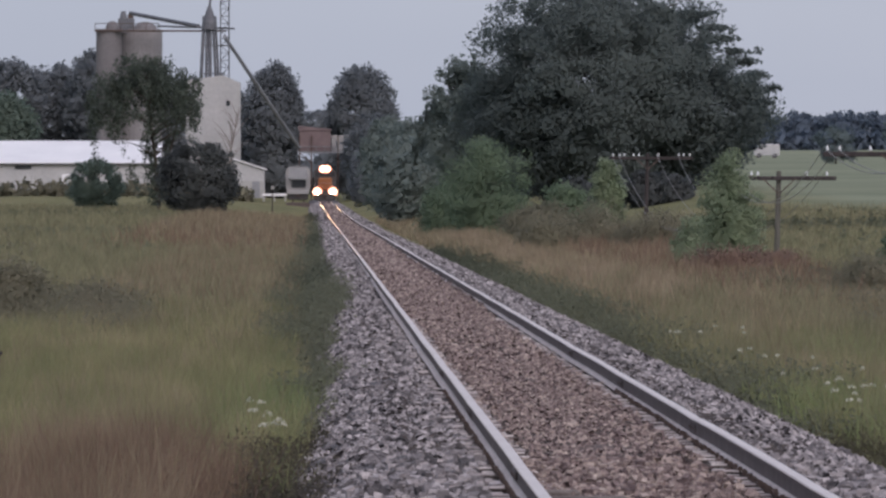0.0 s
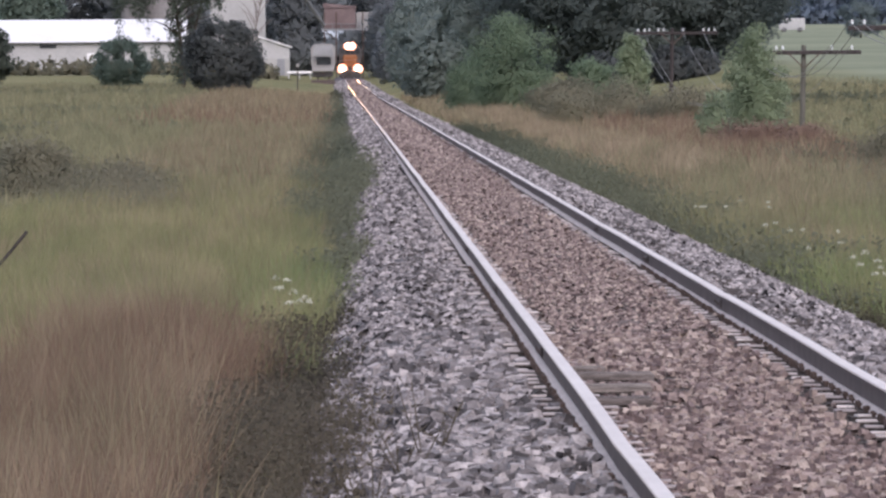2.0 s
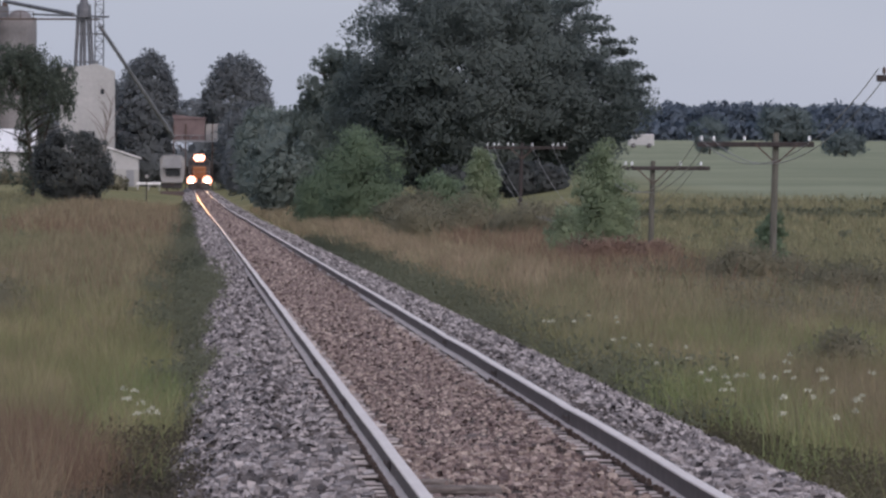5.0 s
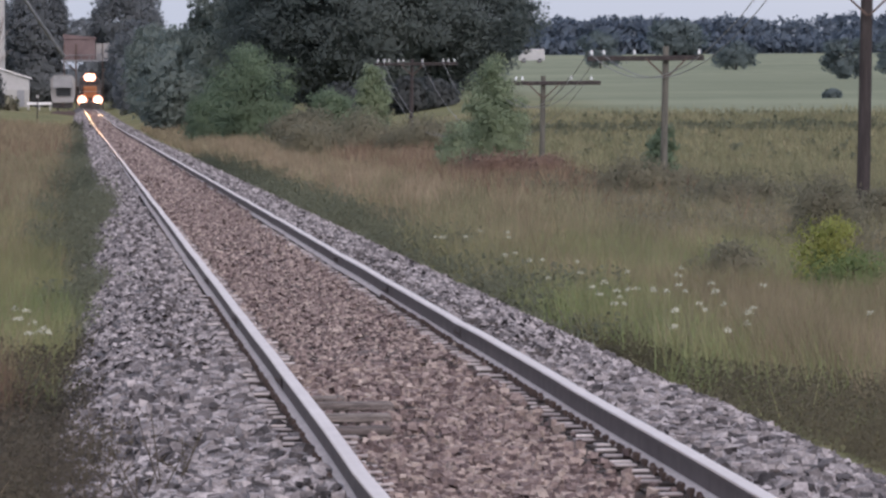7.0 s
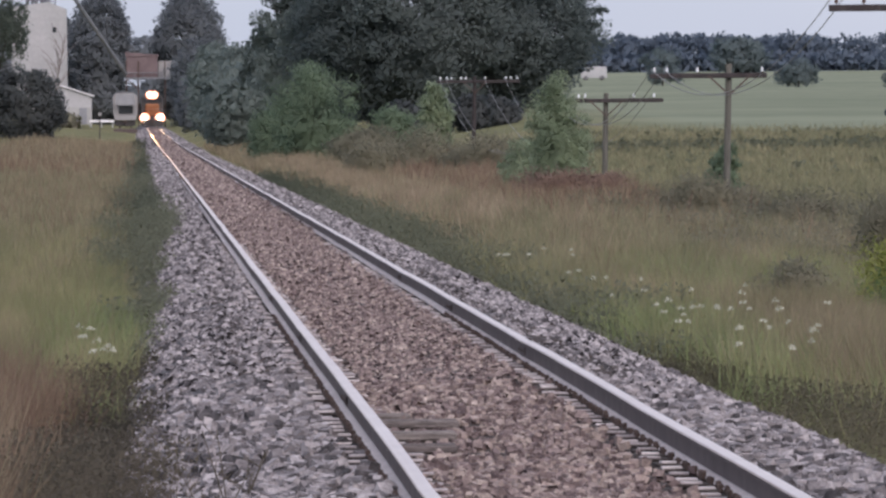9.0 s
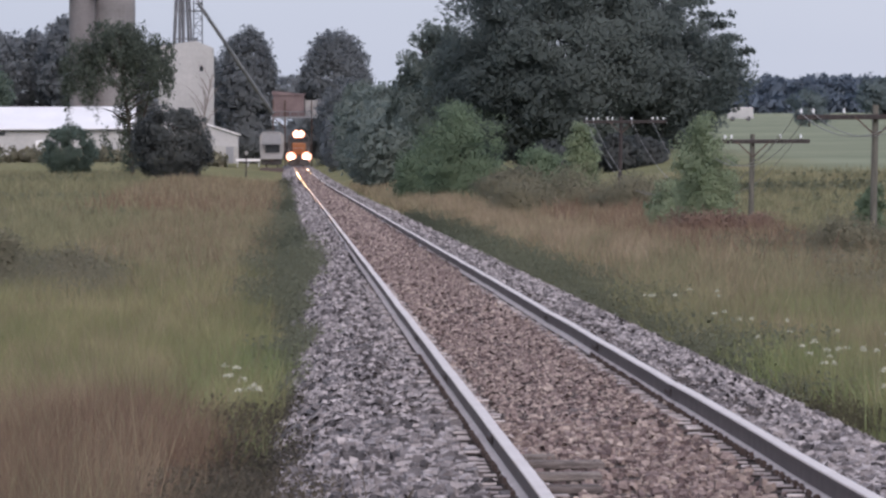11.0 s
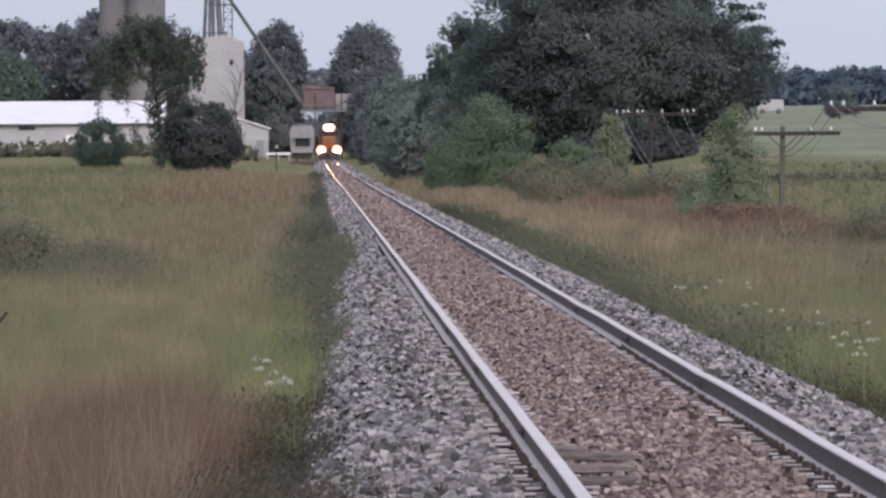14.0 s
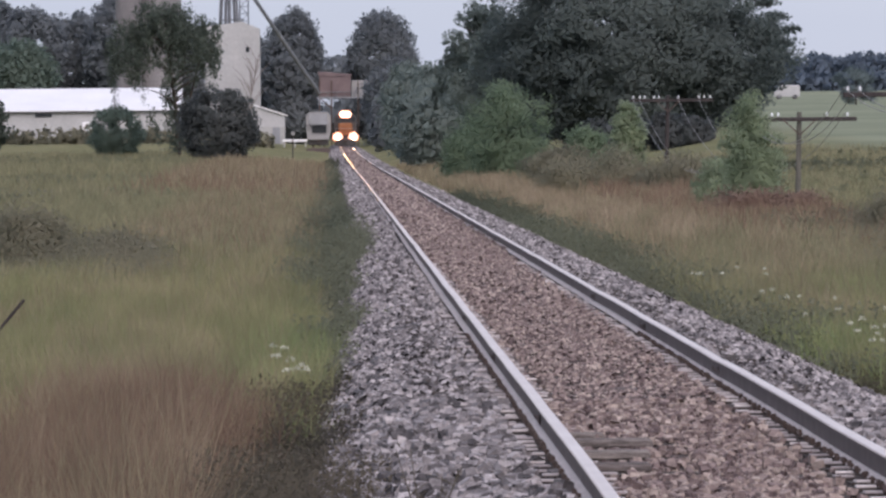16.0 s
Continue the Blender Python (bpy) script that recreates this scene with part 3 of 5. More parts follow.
# ---- grain elevator and sheds ----
def elevator():
    t = thing("grain_elevator", (-13.7, 960, 1.2), "cream metal-clad grain elevator house with a steel leg tower", "grain elevator")
    house = prism([(-3.8, 0), (3.65, 0), (3.65, 15.9), (1.3, 16.9), (-3.8, 16.2)], 0, 9)
    part("house", house, "cream_metal", t)
    for i in range(12):
        part("cladding_seam", box((0.06, 0.05, 15.4), (-3.4 + i * 0.61, -0.02, 7.9)), "cream_metal", t)
    part("vent", box((0.5, 0.12, 0.7), (2.0, -0.05, 13.1)), "window_dark", t)
    for sx in (0, 1.15):
        for sy in (0, 1.15):
            part("tower_post", tube((0.95 + sx, 3 + sy, 15.5), (0.95 + sx, 3 + sy, 31.5), 0.09, sides=6), "dull_steel", t)
    for i in range(15):
        z = 16 + i
        a, b = (0.95, 2.1) if i % 2 else (2.1, 0.95)
        part("tower_brace", tube((a, 3, z), (b, 3, z + 1), 0.05, sides=5), "dull_steel", t)
        part("tower_rung", tube((0.95, 3, z), (2.1, 3, z), 0.05, sides=5), "dull_steel", t)
    part("tower_platform", box((3.4, 2.4, 0.16), (0.4, 3.4, 21.0)), "dull_steel", t)
    part("tower_platform", box((3.0, 2.4, 0.16), (0.0, 3.4, 17.2)), "dull_steel", t)
    for x, x2, r in ((-1.75, -1.25, 0.24), (-1.0, -0.85, 0.20), (-0.45, -0.5, 0.24), (0.35, -0.1, 0.2), (0.75, 0.25, 0.15)):
        part("down_spout", tube((x, 2.2, 15.6), (x2, 2.2, 25.0), r, sides=8), "dull_steel", t)
    part("distributor", tube((-0.55, 2.2, 24.2), (-0.55, 2.2, 26.3), 1.0, 0.25, 10), "dull_steel", t)
    part("distributor_drum", tube((-0.55, 2.2, 23.2), (-0.55, 2.2, 24.2), 1.05, 1.0, 10), "dull_steel", t)
    part("leg_pipe", tube((-0.55, 2.2, 26.2), (-0.2, 2.2, 29.5), 0.17, sides=8), "dull_steel", t)
    part("leg_pipe", tube((-0.2, 2.2, 29.4), (0.2, 2.6, 30.3), 0.17, sides=8), "dull_steel", t)
    part("load_spout", tube((1.5, 1.5, 22.2), (11.6, 22.0, 7.2), 0.26, 0.26, 10), "grey_metal", t, "long inclined steel loading spout")
    part("conveyor_bridge", tube((-2.0, 2.2, 23.6), (-12.0, 30.0, 26.1), 0.28, sides=8), "dull_steel", t)
    part("conveyor_bridge", tube((2.8, 2.2, 23.3), (-8.2, 30.0, 24.3), 0.13, sides=6), "dull_steel", t)
    return t


def silo(x, y, r, top, mat):
    t = thing("concrete_silo", (x, y, 1.5), "tall stained concrete grain silo with a flat domed top", "silo", "silos behind the elevator")
    part("barrel", tube((0, 0, 0), (0, 0, top - 1.5), r, sides=32), mat, t, smooth=False)
    part("rim", tube((0, 0, top - 1.5), (0, 0, top - 1.2), r + 0.08, r + 0.08, 32), mat, t)
    dome = bmesh.new()
    bmesh.ops.create_uvsphere(dome, u_segments=24, v_segments=10, radius=1.0, matrix=pose(0.25 * r, 0, top - 1.3) @ Matrix.Diagonal((r * 0.55, r * 0.55, 1.25, 1)))
    part("roof_dome", dome, "concrete_dark", t, smooth=True)
    for i in range(5):
        part("hoop", tube((0, 0, 5 + i * 4.2), (0, 0, 5.12 + i * 4.2), r + 0.03, sides=32), mat, t)
    return t


elevator()
silo(-28.95, 999, 1.85, 25.0, "concrete_dark")
silo(-24.75, 1003, 3.2, 25.0, "concrete")
head = thing("silo_headhouse", (-26.6, 1001, 24.75), "small steel headhouse with a conveyor drive on the silos", "headhouse")
part("cabin", box((2.3, 1.6, 2.1), (0, 0, 1.05), 0.05), "dull_steel", head)
part("drive_cowl", tube((-0.4, -0.4, 2.0), (-0.4, -0.4, 3.1), 0.55, 0.35, 10), "dull_steel", head)
part("drive_motor", box((0.8, 0.7, 0.6), (0.6, 0, 2.4), 0.05), "iron", head)
part("walkway", box((18.5, 0.9, 0.22), (4.9, -3.6, 0.25)), "iron", head)
for k in range(6):
    part("walkway_post", tube((-4.3 + k * 1.8, -4.0, 0.3), (-4.3 + k * 1.8, -4.0, 1.3), 0.05, sides=5), "iron", head)
part("walkway_rail", tube((-4.3, -4.0, 1.3), (4.7, -4.0, 1.3), 0.05, sides=5), "iron", head)


def shed():
    t = thing("long_shed", (-36, 928, 1.6), "long low white metal shed with a pale steel roof", "shed")
    x0, x1 = -18, 15.4
    part("wall", box((x1 - x0, 0.25, 4.4), ((x0 + x1) / 2, 0, 2.2)), "white_metal", t)
    part("wall", box((x1 - x0, 0.25, 4.4), ((x0 + x1) / 2, 24, 2.2)), "white_metal", t)
    for gx in (x0, x1):
        bm = prism([(0.13, 0), (23.87, 0), (23.87, 4.4), (12, 7.25), (0.13, 4.4)], -0.1, 0.1)
        bm.transform(Matrix.Translation((gx, 0, 0)) @ Matrix(((0, 1, 0, 0), (1, 0, 0, 0), (0, 0, 1, 0), (0, 0, 0, 1))))
        bmesh.ops.recalc_face_normals(bm, faces=bm.faces)
        part("gable", bm, "white_metal", t)
    for ya, yb in ((-0.5, 12), (24.5, 12)):
        bm = prism([(ya, 4.36), (yb, 7.32), (yb, 7.46), (ya, 4.50)], x0 - 0.4, x1 + 0.4)
        bm.transform(Matrix(((0, 1, 0, 0), (1, 0, 0, 0), (0, 0, 1, 0), (0, 0, 0, 1))))
        bmesh.ops.recalc_face_normals(bm, faces=bm.faces)
        part("roof", bm, "roof_metal", t)
    part("eave_gutter", box((x1 - x0 + 0.8, 0.15, 0.16), ((x0 + x1) / 2, -0.58, 4.28)), "window_dark", t)
    for i in range(28):
        part("wall_rib", box((0.05, 0.06, 4.1), (x0 + 0.6 + i * 1.2, -0.16, 2.1)), "white_metal", t)
    part("vent", box((2.2, 0.1, 0.45), (-2.2, -0.2, 3.85)), "window_dark", t)
    door = part("door", box((3.4, 0.12, 2.9), (4.6, -0.22, 1.5)), "roof_metal", t)
    part("door_window", box((0.45, 0.06, 0.35), (5.3, -0.31, 1.9)), "window_dark", door)
    part("door", box((1.4, 0.1, 2.2), (-12.5, -0.2, 1.1)), "red_clad", t, "red door greyed for haze")
    return t


def gable_shed():
    t = thing("gable_shed", (-11.9, 936, 1.4), "white metal shed with a low gable towards the meadow", "shed")
    half = 5.3
    part("gable", prism([(-half, 0), (half, 0), (half, 3.75), (0, 5.5), (-half, 3.75)], 0, 0.2), "white_metal", t)
    part("lower_wall", box((2 * half - 0.1, 0.06, 2.3), (0, -0.05, 1.15)), "cream_metal", t)
    for s in (-1, 1):
        part("wall", box((0.2, 16, 3.7), (s * (half - 0.1), 8.3, 1.85)), "white_metal", t)
        part("roof", prism([(0, 5.55), (s * (half + 0.3), 3.72), (s * (half + 0.3), 3.88), (0, 5.72)], -0.35, 16.3), "roof_metal", t)
    part("door", box((2.2, 0.1, 2.3), (0.9, -0.12, 1.2), 0.02), "roof_metal", t, "pale sliding door")
    part("door", box((1.0, 0.1, 2.2), (4.2, -0.12, 1.15), 0.02), "grey_metal", t, "grey side door")
    return t


shed()
gable_shed()


# ---- train, wagon and loading shed ----
def wheelset(parent, y, r=0.48):
    for x in (-0.755, 0.755):
        w = part("wheel", tube((x - 0.065, y, r), (x + 0.065, y, r), r, sides=20), "iron", parent)
        part("wheel_flange", tube((x * 0.91 - 0.012, y, r), (x * 0.91 + 0.012, y, r), r + 0.028, sides=20), "iron", w)


def locomotive():
    t = thing("locomotive", (CENTRE + float(drift_x(958)), 958, float(climb(958))), "black diesel locomotive, nose tinted orange as if lamplit, headlamps lit", "locomotive")
    part("frame", box((3.05, 20, 0.5), (0, 10, 1.25), 0.04), "loco_black", t)
    part("nose", box((1.9, 1.6, 1.75), (0, 1.0, 2.35), 0.18), "loco_lamplit", t)
    cab = part("cab", prism([(-1.52, 1.5), (1.52, 1.5), (1.52, 3.95), (0.95, 4.6), (-0.95, 4.6), (-1.52, 3.95)], 1.7, 4.6), "loco_black", t)
    for x in (-1.05, -0.36, 0.36, 1.05):
        part("windscreen", box((0.55, 0.06, 0.62), (x, 1.67, 3.72), 0.02), "window_dark", cab)
    part("long_hood", box((1.9, 14.5, 2.7), (0, 11.8, 2.85), 0.12), "loco_black", t)
    part("radiator", box((2.7, 3.2, 0.6), (0, 17.0, 4.1), 0.08), "loco_black", t)
    part("exhaust_stack", box((0.5, 0.9, 0.35), (0, 9.5, 4.4), 0.04), "loco_black", t)
    part("pilot", box((2.7, 0.2, 0.95), (0, -0.1, 0.62), 0.05), "loco_black", t)
    part("coupler", box((0.35, 0.9, 0.32), (0, -0.5, 0.86), 0.06), "iron", t)
    for s in (-1, 1):
        part("handrail", tube((s * 1.35, 0.05, 1.45), (s * 1.35, 0.05, 2.55), 0.02, sides=6), "hopper", t)
        part("step_well", box((0.5, 0.7, 0.9), (s * 1.25, 0.5, 0.75), 0.03), "loco_black", t)
    part("front_rail", tube((-1.35, 0.05, 2.5), (1.35, 0.05, 2.5), 0.02, sides=6), "hopper", t)
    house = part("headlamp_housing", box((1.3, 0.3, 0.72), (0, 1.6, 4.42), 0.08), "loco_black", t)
    # Glowing discs wider than the lamps are added as their glare.
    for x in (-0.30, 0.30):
        part("reflector_bowl", tube((x, 1.46, 4.42), (x, 1.43, 4.42), 0.52, sides=20), "lamp_glare", house, "warm glowing disc standing in for lamp glare")
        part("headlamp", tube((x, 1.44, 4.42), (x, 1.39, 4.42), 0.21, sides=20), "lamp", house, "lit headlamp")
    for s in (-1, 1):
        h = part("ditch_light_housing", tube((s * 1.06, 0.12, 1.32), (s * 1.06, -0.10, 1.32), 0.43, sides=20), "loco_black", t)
        part("reflector_bowl", tube((s * 1.06, -0.09, 1.32), (s * 1.06, -0.12, 1.32), 0.66, sides=20), "lamp_glare", h, "warm glowing disc standing in for lamp glare")
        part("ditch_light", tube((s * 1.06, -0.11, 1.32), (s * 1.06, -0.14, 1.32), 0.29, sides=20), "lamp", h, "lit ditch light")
    for y in (2.2, 4.2, 6.2, 14.2, 16.2, 18.2):
        wheelset(t, y)
    for y in (4.2, 16.2):
        part("truck_frame", box((2.3, 5.2, 0.5), (0, y, 0.62), 0.05), "loco_black", t)
    return t


def hopper_wagon():
    t = thing("hopper_wagon", (-2.15, 940, 0.95), "dusty grey covered hopper wagon standing on a siding", "railway wagon")
    body = part("body", prism([(-1.5, 1.5), (1.5, 1.5), (1.62, 2.3), (1.62, 4.1), (1.2, 4.65), (-1.2, 4.65), (-1.62, 4.1), (-1.62, 2.3)], 1.6, 15), "hopper", t)
    bm = bmesh.new()
    vs = [bm.verts.new(c) for c in ((-1.35, 0.5, 3.0), (1.35, 0.5, 3.0), (1.2, 1.6, 4.5), (-1.2, 1.6, 4.5))]
    bm.faces.new(vs)
    bmesh.ops.solidify(bm, geom=bm.faces[:], thickness=0.06)
    part("slope_sheet", bm, "white_metal", body, "pale sloping end sheet")
    # A flat dark panel paints the shaded gap under the slope sheet.
    part("end_recess", box((1.9, 0.1, 1.0), (0.1, 1.52, 2.4)), "window_dark", body)
    part("end_sill", box((2.9, 0.4, 0.5), (0, 0.3, 1.25), 0.04), "hopper", t)
    for x in (-1.4, 1.4):
        part("corner_post", box((0.12, 0.12, 3.0), (x, 0.4, 2.6)), "hopper", t)
        for i in range(7):
            part("ladder_rung", box((0.35, 0.03, 0.04), (x * 0.82, 0.34, 1.6 + i * 0.4)), "hopper", t)
    part("roof_walk", box((0.7, 13.5, 0.08), (0, 8.5, 4.75)), "grey_metal", t)
    part("coupler", box((0.35, 0.9, 0.3), (0, -0.2, 0.8), 0.05), "iron", t)
    for y in (1.5, 3.2, 12.5, 14.2):
        wheelset(t, y, 0.42)
    for y in (2.35, 13.35):
        part("truck_frame", box((2.2, 2.6, 0.4), (0, y, 0.5), 0.04), "loco_black", t)
    part("under_gear", box((2.7, 2.2, 0.7), (0, 1.6, 0.62), 0.05), "loco_black", t)
    return t


def loading_shed():
    t = thing("loading_shed", (1.5, 1010, 1.0), "rusty open loading shed on steel posts over the track", "loading shed")
    for x in (-3.6, -1.9, 1.9, 3.9):
        part("post", box((0.18, 0.18, 9.4), (x, 0.3, 4.7)), "iron", t)
    part("cladding", box((4.5, 3.4, 3.0), (-1.35, 2.2, 8.6), 0.04), "red_clad", t, "rust-red metal cladding greyed for haze")
    for i in range(8):
        part("cladding_rib", box((0.09, 0.06, 3.0), (-3.45 + i * 0.6, 0.47, 8.6)), "red_clad", t)
    part("roof_slope", prism([(-3.75, 10.1), (1.05, 10.1), (1.05, 10.3), (-1.2, 10.5), (-3.75, 10.75)], 0.3, 4.1), "red_clad", t)
    part("end_wall", box((2.6, 3.0, 2.4), (2.3, 2.4, 8.2), 0.03), "hopper", t, "dull grey end panel")
    part("deck", box((8.2, 3.4, 0.22), (0.15, 1.9, 6.95)), "grey_metal", t)
    rail_ = part("handrail", tube((-3.9, 0.25, 7.75), (4.2, 0.25, 7.75), 0.05, sides=6), "grey_metal", t)
    for i in range(7):
        part("baluster", tube((-3.7 + i * 1.25, 0.25, 7.05), (-3.7 + i * 1.25, 0.25, 7.75), 0.04, sides=5), "grey_metal", rail_)
    for s in (-1, 1):
        part("knee_brace", tube((s * 1.9, 0.3, 5.4), (s * 3.5, 0.3, 6.85), 0.07, sides=6), "iron", t)
    return t


siding = thing("siding", (-2.15, 940, 0), "short raised siding with two rusty rails", "railway track", kind="structure")
part("siding_bed", prism([(-2.4, -1.0), (2.4, -1.0), (1.5, 0.78), (-1.5, 0.78)], -6, 60), "ballast_brown", siding)
for sx in (-0.755, 0.755):
    part("rail", prism([(sx - 0.04, 0.78), (sx + 0.04, 0.78), (sx + 0.04, 0.95), (sx - 0.04, 0.95)], -6, 60), "rail_side", siding)
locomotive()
for bx, bz, power in ((0.0, 4.28, 2.0e5), (-1.06, 1.32, 1.6e5), (1.06, 1.32, 1.6e5)):
    beam = bpy.data.lights.new("headlamp_beam", "SPOT")
    beam.energy, beam.color, beam.spot_size, beam.spot_blend, beam.shadow_soft_size = power, (1.0, 0.50, 0.22), radians(2.2), 0.8, 0.2
    ob = new("headlamp_beam", beam)
    ob.matrix_world = look((CENTRE - 0.48 + bx, 957.6 if bz < 2 else 959.2, bz + 0.95), (CENTRE, 300, 0.6))
hopper_wagon()
loading_shed()
barrier = thing("white_barrier", (-5.2, 925, 1.0), "low white guard rail beside a yard road", "barrier")
part("rail", box((3.2, 0.12, 0.32), (0, 0, 0.85), 0.02), "roof_metal", barrier)
for x in (-1.4, 0, 1.4):
    part("post", box((0.14, 0.14, 0.9), (x, 0.1, 0.45)), "white_metal", barrier)


# ---- trees and shrubs ----
def tree(name, label, at, height, radii, leaf, n, count, spread, size, trunk=0.2, bark="bark", hollow=0.5, droop=0.0, lift=None, low=-1.0, group="", extra=(), seed=1, nlimb=12):
    """A tapered trunk with limbs, and a crown of many leaves in uneven clumps."""
    rng = np.random.default_rng(seed)
    t = thing(name, at, label, "shrub" if "shrub" in name or "bush" in name else "tree", group)
    cz = height - radii[2] if lift is None else lift
    bm = bmesh.new()
    limbs(bm, (0, 0, -0.3), (0, 0, cz + radii[2] * 0.6), radii, nlimb, trunk, rng)
    part("trunk", bm, bark, t)
    pts = [clumps(n, count, (0, 0, cz), radii, spread, rng, hollow, low)]
    for c, r, share, *close in extra:
        pts.append(clumps(int(n * share), 16 if close else max(int(count * share), 3), c, r, close[0] if close else spread, rng, 0.05 if close else hollow))
    cloud_ = np.concatenate(pts)
    v, f = leaf_cards(cloud_, size, rng, droop)
    ob = fast("crown", v, f, leaf, t)
    round_off(ob, cloud_, cloud_.mean(0) * (1, 1, 0.7))
    return t


def gz(x, y):
    return float(land(x, y))


# the great tree beside the line, with lower boughs on either side
SPRAYS = [((x, 0, z), (1.5, 0.6, 0.16), 0.005, 0.15) for x, z in ((9.6, 7.9), (8.9, 8.7), (8.3, 9.4), (7.5, 10.2), (6.7, 10.9), (9.9, 7.0), (9.9, 6.1), (9.7, 5.2), (5.9, 11.7), (9.3, 4.4))]
tree("broad_tree", "huge dense dark green broadleaf tree with a wide crown", (18.6, 450, gz(18.6, 450)), 15.5, (8.6, 7.5, 7.0), "leaf_oak", 85000, 620, 0.62, 0.118, 0.5, lift=7.7, seed=3, nlimb=30, hollow=0.5,
     extra=[((6.4, 0, 5.6), (4.4, 5, 3.8), 0.35), ((-5.6, 0, 4.6), (3.8, 5, 3.8), 0.25), ((0, 0, 3.4), (9, 6, 2.6), 0.45), ((0, -3.5, 8.0), (5.5, 4, 5.5), 0.3), *SPRAYS])
TIPS = ((-3.0, 5.6), (-2.5, 6.6), (-2.0, 7.4), (-1.5, 8.1), (-0.9, 8.8), (-0.3, 9.2), (0.3, 8.9), (0.9, 9.3), (-3.4, 4.2), (1.5, 8.4))
tree("broad_tree", "grey-green tree with upright feathery branch tips", (9.5, 455, gz(9.5, 455)), 10.8, (2.9, 3.2, 4.6), "leaf_wood", 22000, 130, 0.42, 0.115, 0.2, lift=5.6, seed=4,
     extra=[((dx * 0.9, 0, z + 0.35 + 0.15 * dx), (0.12, 0.3, 1.5), 0.014, 0.10) for dx, z in TIPS])
# Low dark-leaved shrubs, added to stand for the shade under the crown.
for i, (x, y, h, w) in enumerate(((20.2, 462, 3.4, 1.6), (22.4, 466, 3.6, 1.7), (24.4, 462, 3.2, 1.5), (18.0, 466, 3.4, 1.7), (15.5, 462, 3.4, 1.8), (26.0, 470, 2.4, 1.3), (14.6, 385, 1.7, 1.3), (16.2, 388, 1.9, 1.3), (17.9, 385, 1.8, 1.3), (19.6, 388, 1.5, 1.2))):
    tree("shrub", "shrub under a huge tree, leaf darkened for its shade", (x, y, gz(x, y)), h, (w, w, h * 0.5), "leaf_dark", 3000, 40, 0.35, 0.17, 0.06, lift=h * 0.5, seed=90 + i, group="shrubs under the great tree", hollow=0.2)
# woods along the line
for i, (x, y, h, rx, rz, leaf) in enumerate((
        (7.6, 560, 5.6, 2.6, 2.6, "leaf_wood"), (9.8, 640, 7.6, 3.4, 3.6, "leaf_wood"), (8.2, 720, 8.0, 2.8, 3.8, "leaf_wood"), (9.2, 820, 9.5, 3.2, 4.4, "leaf_wood"),
        (9.0, 1000, 12, 4.6, 5.6, "leaf_far_hazed"), (11.5, 500, 8.0, 3.6, 3.6, "leaf_oak"), (6.9, 900, 6.5, 1.8, 3.0, "leaf_far_hazed"), (14.5, 540, 9, 4.5, 4.5, "leaf_oak"), (6.9, 480, 4.2, 2.0, 2.0, "leaf_wood"))):
    tree("broad_tree", "dull green tree in the wood beside the railway", (x, y, gz(x, y)), h, (rx, rx, rz), leaf, 9500, 130, 0.6, 0.22, 0.22, lift=h - rz * 0.95, seed=20 + i, group="wood beside the line", hollow=0.8, extra=(((0, 0, 1.8), (rx * 0.95, rx, 1.9), 0.5),))
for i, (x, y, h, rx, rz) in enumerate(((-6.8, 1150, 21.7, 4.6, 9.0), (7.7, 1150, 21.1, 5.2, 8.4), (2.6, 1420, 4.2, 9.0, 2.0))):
    tree("broad_tree", "tall rounded dark tree far behind the elevator", (x, y, gz(x, y)), h, (rx, rx, rz), "leaf_far_hazed", 18000, 300, 0.8, 0.31, 0.4, lift=h - rz, seed=40 + i, group="tall trees at the yard", hollow=0.82, extra=(((0, 0, 4.0), (rx * 0.85, rx, 4.0), 0.4),))
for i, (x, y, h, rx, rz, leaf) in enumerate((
        (-34, 1120, 22, 5.5, 8.0, "leaf_far_hazed"), (-41, 1130, 20, 5.0, 8.5, "leaf_far_hazed"), (-48, 1120, 21, 5.5, 8.5, "leaf_far_hazed"), (-54, 1125, 22, 5.5, 9, "leaf_far_hazed"), (-28, 1130, 20, 5, 8, "leaf_far_hazed"), (-20, 1130, 18, 5, 8, "leaf_far_hazed"),
        (-46.5, 1050, 14.4, 4.4, 4.8, "leaf_mid"), (-13, 1160, 16, 5, 7, "leaf_far_hazed"))):
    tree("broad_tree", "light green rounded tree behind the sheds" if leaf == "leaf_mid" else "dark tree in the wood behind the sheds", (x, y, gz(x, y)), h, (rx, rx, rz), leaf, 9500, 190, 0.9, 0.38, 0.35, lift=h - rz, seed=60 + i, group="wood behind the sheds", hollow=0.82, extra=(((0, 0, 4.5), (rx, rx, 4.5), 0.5),))
